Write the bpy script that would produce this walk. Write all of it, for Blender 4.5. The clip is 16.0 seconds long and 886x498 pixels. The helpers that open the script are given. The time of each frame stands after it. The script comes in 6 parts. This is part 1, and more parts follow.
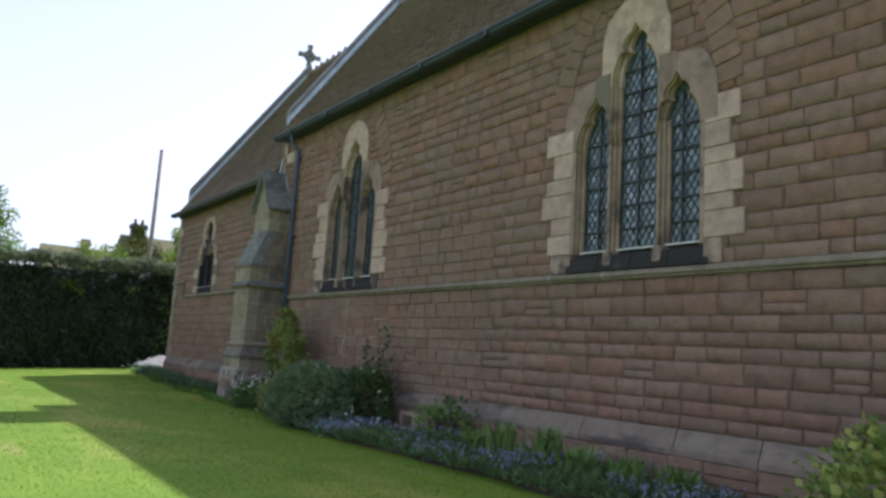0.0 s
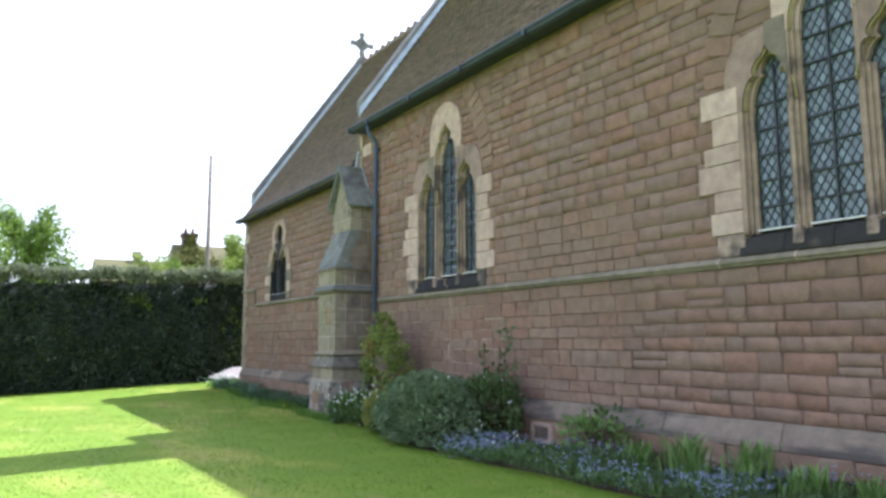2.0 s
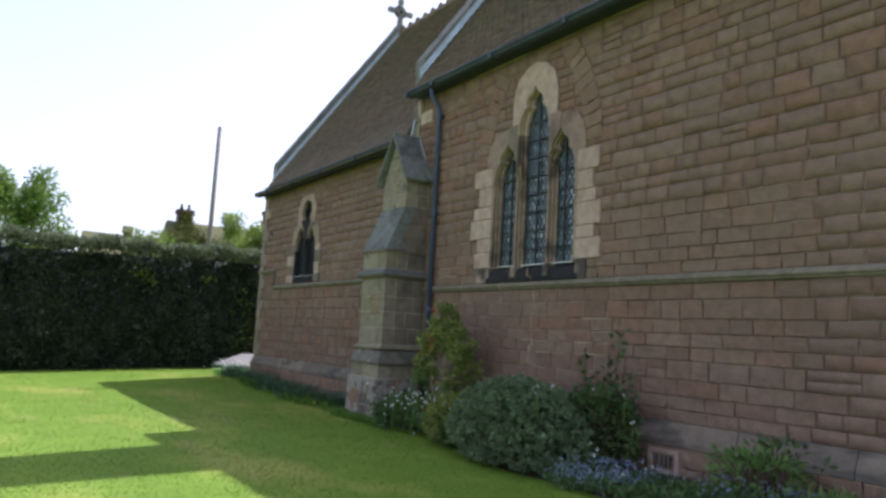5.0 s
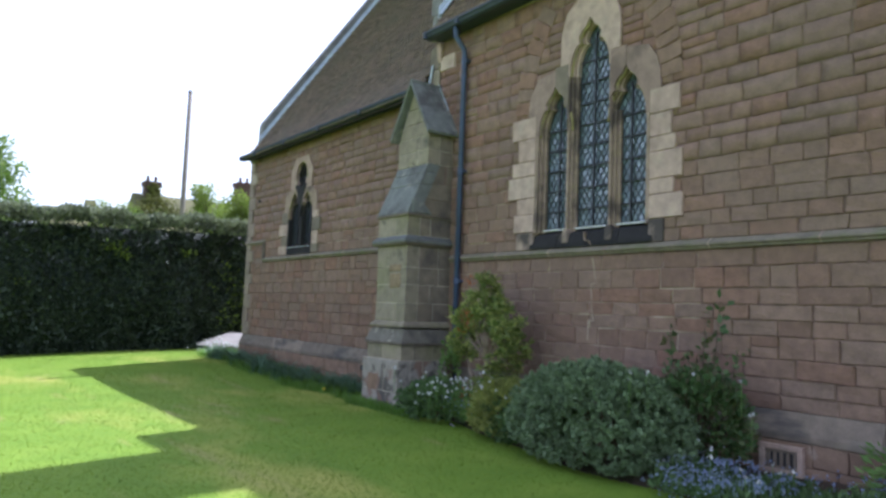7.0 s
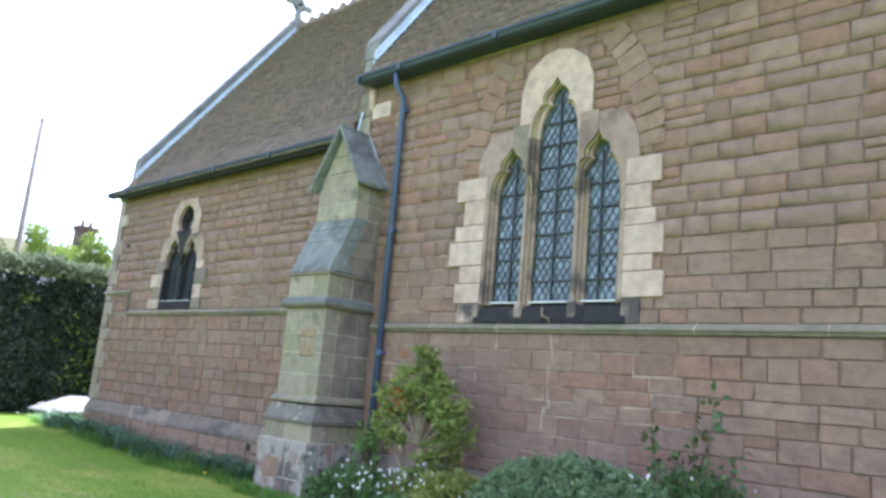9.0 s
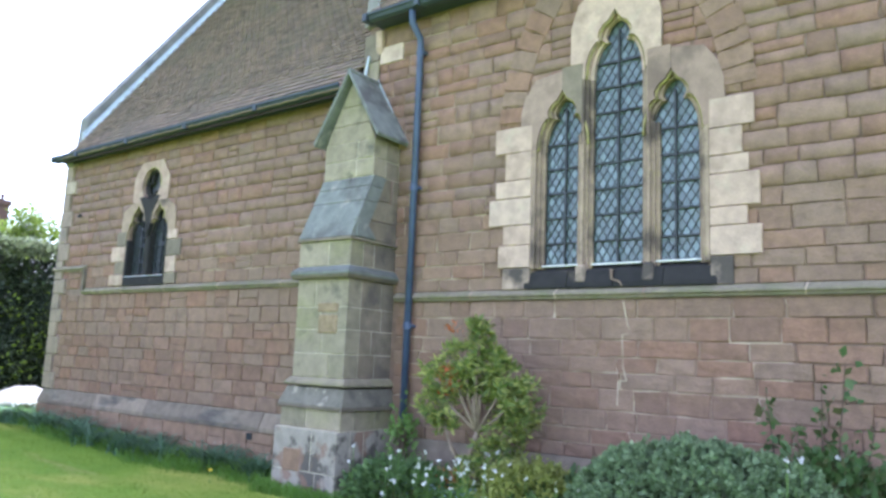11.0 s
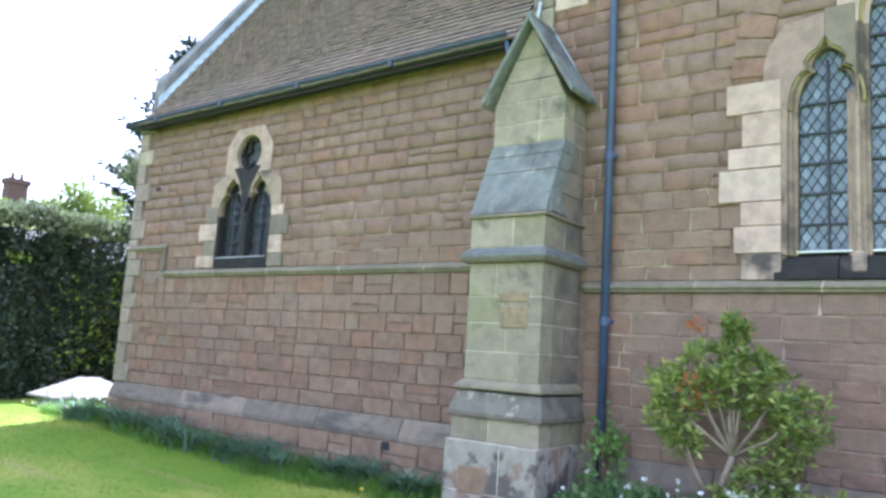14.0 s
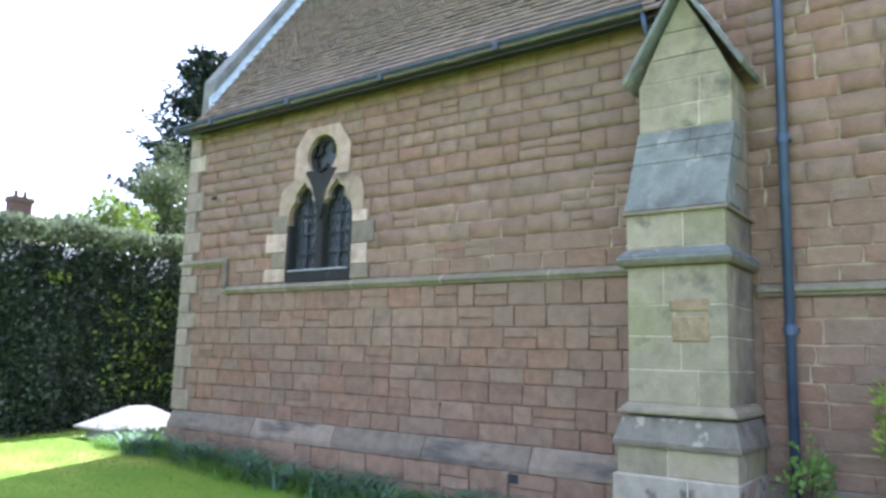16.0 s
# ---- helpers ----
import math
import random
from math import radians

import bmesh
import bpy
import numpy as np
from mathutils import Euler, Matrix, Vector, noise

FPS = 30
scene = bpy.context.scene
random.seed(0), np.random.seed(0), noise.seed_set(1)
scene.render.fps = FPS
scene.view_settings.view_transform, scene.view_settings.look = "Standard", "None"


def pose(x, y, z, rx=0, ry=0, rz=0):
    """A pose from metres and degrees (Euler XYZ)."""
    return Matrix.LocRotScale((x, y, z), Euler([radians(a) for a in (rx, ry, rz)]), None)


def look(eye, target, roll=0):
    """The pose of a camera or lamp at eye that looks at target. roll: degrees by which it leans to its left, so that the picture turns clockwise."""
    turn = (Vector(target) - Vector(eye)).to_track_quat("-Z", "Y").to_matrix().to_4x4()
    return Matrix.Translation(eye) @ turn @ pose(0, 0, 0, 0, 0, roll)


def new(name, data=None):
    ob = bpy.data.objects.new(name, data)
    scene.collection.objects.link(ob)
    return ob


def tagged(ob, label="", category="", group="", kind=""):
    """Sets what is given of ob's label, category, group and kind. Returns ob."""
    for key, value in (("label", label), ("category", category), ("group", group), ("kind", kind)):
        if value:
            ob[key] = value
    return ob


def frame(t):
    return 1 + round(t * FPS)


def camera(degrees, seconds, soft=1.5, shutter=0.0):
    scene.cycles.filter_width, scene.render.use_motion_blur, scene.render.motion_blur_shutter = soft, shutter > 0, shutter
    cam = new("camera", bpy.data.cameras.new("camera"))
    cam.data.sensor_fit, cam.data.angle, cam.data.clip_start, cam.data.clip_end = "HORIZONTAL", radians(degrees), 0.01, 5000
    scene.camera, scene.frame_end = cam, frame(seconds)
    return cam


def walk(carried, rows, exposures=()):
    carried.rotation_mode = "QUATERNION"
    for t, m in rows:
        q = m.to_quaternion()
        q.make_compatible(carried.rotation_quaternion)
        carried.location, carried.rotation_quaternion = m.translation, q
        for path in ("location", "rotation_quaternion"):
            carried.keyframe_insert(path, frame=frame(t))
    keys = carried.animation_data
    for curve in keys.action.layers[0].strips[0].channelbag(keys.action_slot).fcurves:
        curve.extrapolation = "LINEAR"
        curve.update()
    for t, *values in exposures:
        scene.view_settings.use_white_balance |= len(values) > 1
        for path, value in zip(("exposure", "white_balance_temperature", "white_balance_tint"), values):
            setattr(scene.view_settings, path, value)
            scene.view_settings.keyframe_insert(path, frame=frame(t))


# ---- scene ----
cam = camera(61.5, 16.0, soft=2.9)
# seconds, the eye, a point looked at, the lean
PATH = [
    (0, (-0.04, -0.046, 1.428), (1.095, 1.577, 1.711), 3.5),
    (0.5, (-0.007, 0.483, 1.407), (1.215, 2.046, 1.661), 1.3),
    (1, (-0.029, 0.922, 1.558), (1.148, 2.525, 1.77), 0.2),
    (1.5, (-0.223, 1.367, 1.627), (0.91, 2.995, 1.886), -0.1),
    (2, (-0.327, 1.785, 1.65), (0.726, 3.468, 1.898), -0.2),
    (2.5, (-0.347, 2.22, 1.677), (0.559, 3.979, 1.968), -0.9),
    (3, (-0.49, 2.657, 1.69), (0.523, 4.354, 1.996), 1.1),
    (3.5, (-0.591, 3.135, 1.674), (0.472, 4.809, 1.937), 0.9),
    (4, (-0.523, 3.578, 1.724), (0.511, 5.273, 1.968), 1.3),
    (4.2, (-0.511, 3.715, 1.708), (0.529, 5.405, 1.958), 1.7),
    (6.3, (-0.507, 5.71, 1.621), (0.646, 7.335, 1.805), 2.8),
    (6.5, (-0.496, 5.925, 1.634), (0.683, 7.531, 1.805), 0.8),
    (7, (-0.375, 6.413, 1.652), (0.789, 8.031, 1.821), 2.2),
    (7.5, (-0.368, 6.873, 1.691), (0.991, 8.323, 1.915), 3.5),
    (8, (-0.416, 7.339, 1.678), (1.043, 8.679, 1.954), 2.7),
    (8.5, (-0.367, 7.778, 1.68), (1.066, 9.13, 2.024), 4.7),
    (8.7, (-0.392, 7.941, 1.677), (1.035, 9.293, 2.044), 4.9),
    (10.8, (-0.536, 9.868, 1.762), (1.048, 11.046, 2.085), 3.6),
    (11, (-0.485, 10.057, 1.743), (1.097, 11.245, 2.041), 2.4),
    (11.5, (-0.468, 10.459, 1.787), (1.099, 11.671, 2.064), 3.1),
    (12, (-0.527, 10.914, 1.765), (1.044, 12.119, 2.047), 3.1),
    (12.5, (-0.426, 11.358, 1.837), (1.212, 12.48, 2.079), 1.8),
    (13, (-0.383, 11.801, 1.784), (1.228, 12.949, 2.079), 2.7),
    (13.5, (-0.502, 12.258, 1.775), (1.123, 13.375, 2.11), 3.3),
    (14, (-0.473, 12.777, 1.72), (1.11, 13.967, 1.999), 3.6),
    (14.5, (-0.411, 13.198, 1.772), (1.111, 14.465, 2.05), 2.0),
    (15, (-0.494, 13.651, 1.773), (1.058, 14.871, 2.088), 0.8),
    (15.5, (-0.426, 14.168, 1.759), (1.175, 15.335, 2.031), 2.6),
    (16, (-0.467, 14.635, 1.803), (1.123, 15.813, 2.099), 1.7),
]
WARM = ((0.0, 5500), (2.5, 5510), (3.5, 5620), (4.2, 5600), (7.0, 5300), (8.5, 5150), (16.0, 5130))
TINT = 21


def warmth(t):
    for (a, p), (b, q) in zip(WARM, WARM[1:]):
        if a <= t <= b:
            return p + (q - p) * (t - a) / (b - a)


EXPO = [(t, stops, warmth(t), TINT) for t, stops in ((0.0, 0.45), (0.5, 1.1), (1.0, 1.5), (1.5, 1.45), (2.0, 1.38), (2.5, 0.85), (3.0, 0.42), (3.5, 0.43), (4.2, 0.47), (6.5, 0.7), (7.0, 0.92), (7.5, 1.3), (8.0, 1.77), (8.5, 1.88), (11.0, 2.08), (13.0, 2.09), (14.0, 2.08), (15.5, 1.97), (16.0, 1.92))]
walk(cam, [(t, look(eye, target, lean)) for t, eye, target, lean in PATH], EXPO)

# ---- daylight ----
SUN_WAY = Vector((0.557, 0.172, 0.80)).normalized()
world = bpy.data.worlds.new("sky")
scene.world = world
world.use_nodes = True
wn = world.node_tree
sky = wn.nodes.new("ShaderNodeTexSky")
sky.sky_type = "NISHITA"
sky.sun_disc = False
sky.sun_elevation = math.asin(SUN_WAY.z)
sky.sun_rotation = math.atan2(SUN_WAY.x, SUN_WAY.y)
sky.air_density, sky.dust_density, sky.ozone_density = 1.3, 1.2, 1.0
wn.nodes["Background"].inputs["Strength"].default_value = 0.15
haze = wn.nodes.new("ShaderNodeHueSaturation")
haze.inputs["Saturation"].default_value = 0.30
wn.links.new(sky.outputs["Color"], haze.inputs["Color"])
wn.links.new(haze.outputs["Color"], wn.nodes["Background"].inputs["Color"])
sun_data = bpy.data.lights.new("sun", "SUN")
sun_data.energy, sun_data.angle, sun_data.color = 4.5, radians(0.6), (1.0, 0.95, 0.86)
sun = new("sun", sun_data)
sun.matrix_world = look(SUN_WAY * 60, (0, 0, 0))


# ---- materials ----
def nodes_of(name):
    m = bpy.data.materials.new(name)
    m.use_nodes = True
    return m, m.node_tree.nodes, m.node_tree.links, m.node_tree.nodes["Principled BSDF"]


def ramp(n, stops):
    r = n.new("ShaderNodeValToRGB")
    stops = stops if len(stops) > 1 else [(0.0, stops[0][1]), (1.0, stops[0][1])]
    while len(r.color_ramp.elements) < len(stops):
        r.color_ramp.elements.new(0.5)
    for e, (p, c) in zip(r.color_ramp.elements, stops):
        e.position, e.color = p, (*c, 1)
    return r


def noise_at(n, l, scale, detail=4.0, stretch=None, rough=0.55):
    g = n.new("ShaderNodeNewGeometry")
    t = n.new("ShaderNodeTexNoise")
    t.inputs["Scale"].default_value, t.inputs["Detail"].default_value, t.inputs["Roughness"].default_value = scale, detail, rough
    if stretch:
        mul = n.new("ShaderNodeVectorMath")
        mul.operation = "MULTIPLY"
        mul.inputs[1].default_value = stretch
        l.new(g.outputs["Position"], mul.inputs[0])
        l.new(mul.outputs[0], t.inputs["Vector"])
    else:
        l.new(g.outputs["Position"], t.inputs["Vector"])
    return t.outputs["Fac"]


def mixed(n, l, fac, a, b, blend="MIX"):
    m = n.new("ShaderNodeMix")
    m.data_type, m.blend_type = "RGBA", blend
    for sock, v in ((m.inputs[0], fac), (m.inputs[6], a), (m.inputs[7], b)):
        if isinstance(v, bpy.types.NodeSocket):
            l.new(v, sock)
        elif isinstance(v, tuple):
            sock.default_value = (*v, 1)
        else:
            sock.default_value = v
    return m.outputs[2]


def band(n, l, value, lo, hi):
    m = n.new("ShaderNodeMapRange")
    m.inputs["From Min"].default_value, m.inputs["From Max"].default_value = lo, hi
    l.new(value, m.inputs["Value"])
    return m.outputs["Result"]


def piece_random(n, l):
    o, g, a = n.new("ShaderNodeObjectInfo"), n.new("ShaderNodeNewGeometry"), n.new("ShaderNodeMath")
    l.new(o.outputs["Random"], a.inputs[0])
    l.new(g.outputs["Random Per Island"], a.inputs[1])
    f = n.new("ShaderNodeMath")
    f.operation = "FRACT"
    l.new(a.outputs[0], f.inputs[0])
    return f.outputs[0]


def bumped(n, l, p, height, strength, distance):
    b = n.new("ShaderNodeBump")
    b.inputs["Strength"].default_value, b.inputs["Distance"].default_value = strength, distance
    l.new(height, b.inputs["Height"])
    l.new(b.outputs["Normal"], p.inputs["Normal"])


def stone(name, tones, stains=(), grain=60.0, rough=0.9, relief=0.006, streak=None):
    """Stone in a few tones, a tone to each piece; stains: (colour, noise scale, from, to, amount)."""
    m, n, l, p = nodes_of(name)
    c = ramp(n, [(i / max(1, len(tones) - 1), t) for i, t in enumerate(tones)])
    l.new(piece_random(n, l), c.inputs[0])
    col = c.outputs[0]
    mid = noise_at(n, l, 7.0, 5.0)
    col = mixed(n, l, 0.55, col, ramp_of(n, l, mid, (0.55, 0.55, 0.55), (1.35, 1.32, 1.28)), "MULTIPLY")
    for colour, scale, lo, hi, amount in stains:
        f = band(n, l, noise_at(n, l, scale, 6.0, streak), lo, hi)
        a = n.new("ShaderNodeMath")
        a.operation = "MULTIPLY"
        a.inputs[1].default_value = amount
        l.new(f, a.inputs[0])
        col = mixed(n, l, a.outputs[0], col, colour)
    fine = noise_at(n, l, grain, 5.0, None, 0.7)
    col = mixed(n, l, 0.4, col, ramp_of(n, l, fine, (0.6, 0.6, 0.6), (1.4, 1.4, 1.4)), "MULTIPLY")
    l.new(col, p.inputs["Base Color"])
    p.inputs["Roughness"].default_value = rough
    p.inputs["Specular IOR Level"].default_value = 0.25
    hsum = n.new("ShaderNodeMath")
    hsum.operation = "MULTIPLY_ADD"
    hsum.inputs[1].default_value = 0.35
    l.new(fine, hsum.inputs[0])
    l.new(noise_at(n, l, 14.0, 4.0), hsum.inputs[2])
    bumped(n, l, p, hsum.outputs[0], 0.8, relief)
    return m


def ramp_of(n, l, fac, a, b):
    r = ramp(n, [(0.25, a), (0.75, b)])
    l.new(fac, r.inputs[0])
    return r.outputs[0]


def plain(name, colour, rough=0.5, metal=0.0, vary=0.25, scale=12.0, relief=0.002, spec=0.5):
    m, n, l, p = nodes_of(name)
    f = noise_at(n, l, scale, 5.0)
    col = mixed(n, l, vary, colour, ramp_of(n, l, f, tuple(0.3 * v for v in colour), tuple(min(1.0, 1.7 * v) for v in colour)))
    l.new(col, p.inputs["Base Color"])
    p.inputs["Roughness"].default_value, p.inputs["Metallic"].default_value = rough, metal
    p.inputs["Specular IOR Level"].default_value = spec
    bumped(n, l, p, noise_at(n, l, scale * 5, 3.0), 0.4, relief)
    return m


def leafy(name, tones, rough=0.55, through_light=0.25, patch=None):
    """Leaves in several tones, with light coming through."""
    m, n, l, p = nodes_of(name)
    c = ramp(n, [(i / max(1, len(tones) - 1), t) for i, t in enumerate(tones)])
    l.new(piece_random(n, l), c.inputs[0])
    col = c.outputs[0]
    col = mixed(n, l, 0.6, col, ramp_of(n, l, noise_at(n, l, 1.2, 4.0), (0.55, 0.55, 0.5), (1.35, 1.35, 1.2)), "MULTIPLY")
    if patch:
        colour, scale, lo, hi = patch
        col = mixed(n, l, band(n, l, noise_at(n, l, scale, 5.0), lo, hi), col, colour)
    l.new(col, p.inputs["Base Color"])
    p.inputs["Roughness"].default_value = rough
    p.inputs["Specular IOR Level"].default_value = 0.3
    t = n.new("ShaderNodeBsdfTranslucent")
    l.new(col, t.inputs["Color"])
    mx = n.new("ShaderNodeMixShader")
    mx.inputs[0].default_value = through_light
    l.new(p.outputs[0], mx.inputs[1])
    l.new(t.outputs[0], mx.inputs[2])
    l.new(mx.outputs[0], n["Material Output"].inputs["Surface"])
    return m


SANDSTONE = stone("sandstone", [(0.245, 0.161, 0.117), (0.262, 0.177, 0.129), (0.215, 0.137, 0.100), (0.236, 0.167, 0.126), (0.278, 0.190, 0.140), (0.262, 0.156, 0.109), (0.228, 0.143, 0.102)],
                  [((0.208, 0.152, 0.112), 0.33, 0.48, 0.64, 0.42), ((0.19, 0.13, 0.098), 0.9, 0.5, 0.75, 0.5), ((0.33, 0.245, 0.18), 1.6, 0.58, 0.8, 0.3), ((0.28, 0.158, 0.108), 0.5, 0.55, 0.75, 0.22)], relief=0.017)
MORTAR = stone("mortar", [(0.215, 0.150, 0.116)], [((0.40, 0.33, 0.26), 0.45, 0.54, 0.64, 0.7), ((0.12, 0.088, 0.07), 1.3, 0.52, 0.68, 0.7)], relief=0.010)
NEW_MORTAR = stone("pale new mortar", [(0.46, 0.38, 0.29)], [((0.24, 0.165, 0.125), 2.2, 0.42, 0.56, 0.9)], relief=0.004)
PLINTH_GREY = stone("grey plinth stone", [(0.242, 0.198, 0.15), (0.272, 0.222, 0.17), (0.19, 0.158, 0.124), (0.25, 0.202, 0.154)],
                    [((0.085, 0.078, 0.07), 1.4, 0.55, 0.63, 0.8), ((0.30, 0.28, 0.225), 2.5, 0.55, 0.7, 0.4)], relief=0.006, streak=(1.0, 0.45, 1.8))
PLINTH_RED = stone("red plinth stone", [(0.25, 0.165, 0.112), (0.28, 0.195, 0.138), (0.22, 0.148, 0.104)],
                   [((0.48, 0.40, 0.33), 2.2, 0.6, 0.72, 0.7)], relief=0.010)
CREAM = stone("cream dressed stone", [(0.51, 0.385, 0.31), (0.46, 0.342, 0.272), (0.40, 0.292, 0.235), (0.54, 0.42, 0.34)],
              [((0.25, 0.18, 0.14), 2.1, 0.56, 0.70, 0.75), ((0.50, 0.44, 0.33), 4.5, 0.55, 0.7, 0.4)], relief=0.003)
SOOTY_CREAM = stone("soot stained cream stone", [(0.47, 0.36, 0.285), (0.42, 0.32, 0.25)],
                    [((0.05, 0.046, 0.046), 2.6, 0.40, 0.60, 0.9)], relief=0.003)
HEAD_PINK = stone("pinkish head stone", [(0.29, 0.21, 0.168), (0.34, 0.25, 0.20)], [((0.15, 0.11, 0.09), 2.4, 0.48, 0.66, 0.75)], relief=0.003)
TRACERY = stone("weathered tracery stone", [(0.36, 0.275, 0.205), (0.32, 0.24, 0.18)],
                [((0.09, 0.072, 0.062), 1.7, 0.50, 0.62, 0.9), ((0.36, 0.31, 0.12), 3.6, 0.62, 0.7, 0.3)], relief=0.004)
SOOT = stone("soot black stone", [(0.028, 0.027, 0.028), (0.04, 0.037, 0.036)], [((0.14, 0.115, 0.09), 3.0, 0.60, 0.74, 0.5)], relief=0.004)
LICHEN = stone("lichen covered moulding", [(0.36, 0.32, 0.13), (0.30, 0.26, 0.12)], [((0.16, 0.13, 0.10), 4.0, 0.5, 0.65, 0.8)], relief=0.004)
STRING = stone("string course stone", [(0.25, 0.215, 0.158), (0.215, 0.188, 0.138), (0.285, 0.245, 0.182)],
               [((0.17, 0.172, 0.095), 2.4, 0.5, 0.68, 0.75), ((0.15, 0.13, 0.11), 5.0, 0.58, 0.7, 0.6)], relief=0.004)
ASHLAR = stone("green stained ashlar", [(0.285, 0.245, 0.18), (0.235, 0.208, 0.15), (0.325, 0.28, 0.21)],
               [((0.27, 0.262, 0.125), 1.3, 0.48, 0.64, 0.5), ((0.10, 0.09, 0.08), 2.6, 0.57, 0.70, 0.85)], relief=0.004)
# ashlar in darker, browner tones with noise patches
DARK_ASHLAR = stone("dark mottled ashlar", [(0.20, 0.165, 0.125), (0.24, 0.20, 0.15), (0.17, 0.145, 0.115)],
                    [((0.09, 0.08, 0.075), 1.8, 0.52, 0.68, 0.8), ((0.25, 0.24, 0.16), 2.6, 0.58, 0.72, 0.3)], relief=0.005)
WEATHERING = stone("grey weathering stone", [(0.205, 0.218, 0.20), (0.185, 0.196, 0.182), (0.155, 0.163, 0.155)],
                   [((0.10, 0.095, 0.09), 2.6, 0.50, 0.66, 0.85), ((0.42, 0.39, 0.33), 4.0, 0.58, 0.68, 0.6)], relief=0.004)
RENDER_COAT = stone("flaking cement render", [(0.36, 0.325, 0.28), (0.32, 0.29, 0.25)], [((0.10, 0.09, 0.08), 2.6, 0.50, 0.56, 0.9), ((0.24, 0.15, 0.11), 1.9, 0.58, 0.63, 0.8)], relief=0.008)
TILE = stone("clay roof tile", [(0.205, 0.155, 0.128), (0.25, 0.19, 0.154), (0.165, 0.130, 0.112), (0.28, 0.212, 0.168), (0.225, 0.172, 0.142)],
             [((0.20, 0.175, 0.14), 0.8, 0.45, 0.7, 0.6), ((0.27, 0.235, 0.17), 3.0, 0.62, 0.75, 0.35)], relief=0.003)
QUOIN = stone("weathered corner stone", [(0.40, 0.335, 0.26), (0.32, 0.265, 0.21), (0.27, 0.215, 0.17), (0.36, 0.29, 0.225)], [((0.17, 0.145, 0.12), 1.8, 0.54, 0.7, 0.7)], relief=0.005)
PATCH_STONE = stone("rough brown stone", [(0.29, 0.22, 0.14)], [((0.20, 0.15, 0.09), 9.0, 0.5, 0.62, 0.7)], grain=30.0, relief=0.02)
BASE_COURSE = stone("dark grey base course", [(0.17, 0.158, 0.132), (0.20, 0.185, 0.152)], [((0.085, 0.08, 0.072), 2.2, 0.5, 0.62, 0.8), ((0.42, 0.38, 0.31), 3.4, 0.62, 0.66, 0.7)], relief=0.006)
PALE_MORTAR = stone("pale ashlar mortar", [(0.52, 0.47, 0.37)], [((0.2, 0.19, 0.14), 2.0, 0.5, 0.65, 0.7)])
ROOF_BED = stone("dark roof underlay", [(0.06, 0.045, 0.035)])
TOMB_STONE = stone("pale tomb stone", [(0.30, 0.28, 0.26)], [((0.28, 0.25, 0.22), 3.0, 0.5, 0.7, 0.6)], relief=0.003)
GRAVE_STONE = stone("grey grave stone", [(0.22, 0.215, 0.20)], [((0.18, 0.18, 0.15), 3.0, 0.5, 0.7, 0.7)], relief=0.003)
LEAD = plain("lead flashing", (0.50, 0.56, 0.64), 0.45, 0.1, 0.3, 3.0)
COPING = stone("grey coping stone", [(0.20, 0.20, 0.19), (0.24, 0.235, 0.22)], [((0.10, 0.10, 0.10), 2.0, 0.5, 0.68, 0.7)], relief=0.004)
IRON = plain("blue grey painted iron", (0.055, 0.08, 0.15), 0.5, 0.0, 0.35, 5.0)
GUTTER_IRON = plain("dark slate painted iron", (0.038, 0.05, 0.075), 0.55, 0.0, 0.4, 4.0)
IRON_AND_HOLE_BLACK = plain("black of iron bars and shaded holes", (0.02, 0.024, 0.028), 0.5, 0.0, 0.3, 8.0)
CAME = plain("window lead", (0.035, 0.045, 0.05), 0.45, 0.2, 0.3, 8.0)
SNOWY = plain("white sill flashing", (0.75, 0.75, 0.73), 0.5, 0.0, 0.2, 9.0)
POLE_WOOD = plain("weathered pole timber", (0.20, 0.17, 0.14), 0.85, 0.0, 0.4, 3.0)
SOIL = stone("garden soil", [(0.07, 0.05, 0.035)], [((0.05, 0.06, 0.025), 4.0, 0.45, 0.6, 0.7)], relief=0.03)
BARK = stone("bark", [(0.13, 0.095, 0.065)], [((0.07, 0.06, 0.045), 8.0, 0.45, 0.65, 0.7)], relief=0.01)
PALE_BARK = stone("pale shrub bark", [(0.30, 0.24, 0.18)], [((0.16, 0.12, 0.085), 9.0, 0.45, 0.65, 0.7)], relief=0.006)
BRICK = stone("red chimney brick", [(0.13, 0.075, 0.068), (0.11, 0.07, 0.066)], [((0.10, 0.07, 0.06), 2.0, 0.5, 0.7, 0.6)])
FAR_ROOF = stone("far slate roof", [(0.14, 0.135, 0.06)], [((0.12, 0.12, 0.06), 1.0, 0.45, 0.65, 0.7)])
DARK = plain("dark interior plaster", (0.10, 0.09, 0.08), 0.9, 0.0, 0.2, 2.0)


def window_glass(name, colour, rough):
    m, n, l, p = nodes_of(name)
    c = ramp(n, [(0.0, tuple(0.75 * v for v in colour)), (0.7, colour), (1.0, tuple(min(1, 1.45 * v) for v in colour))])
    l.new(piece_random(n, l), c.inputs[0])
    l.new(c.outputs[0], p.inputs["Base Color"])
    p.inputs["Roughness"].default_value, p.inputs["IOR"].default_value = rough, 1.52
    p.inputs["Specular IOR Level"].default_value = 0.5
    p.inputs["Transmission Weight"].default_value = 0.08
    bumped(n, l, p, noise_at(n, l, 9.0, 2.0), 0.25, 0.01)
    return m


GLASS = window_glass("old leaded glass", (0.15, 0.195, 0.22), 0.16)
DARK_GLASS = window_glass("dark leaded glass", (0.04, 0.044, 0.05), 0.5)


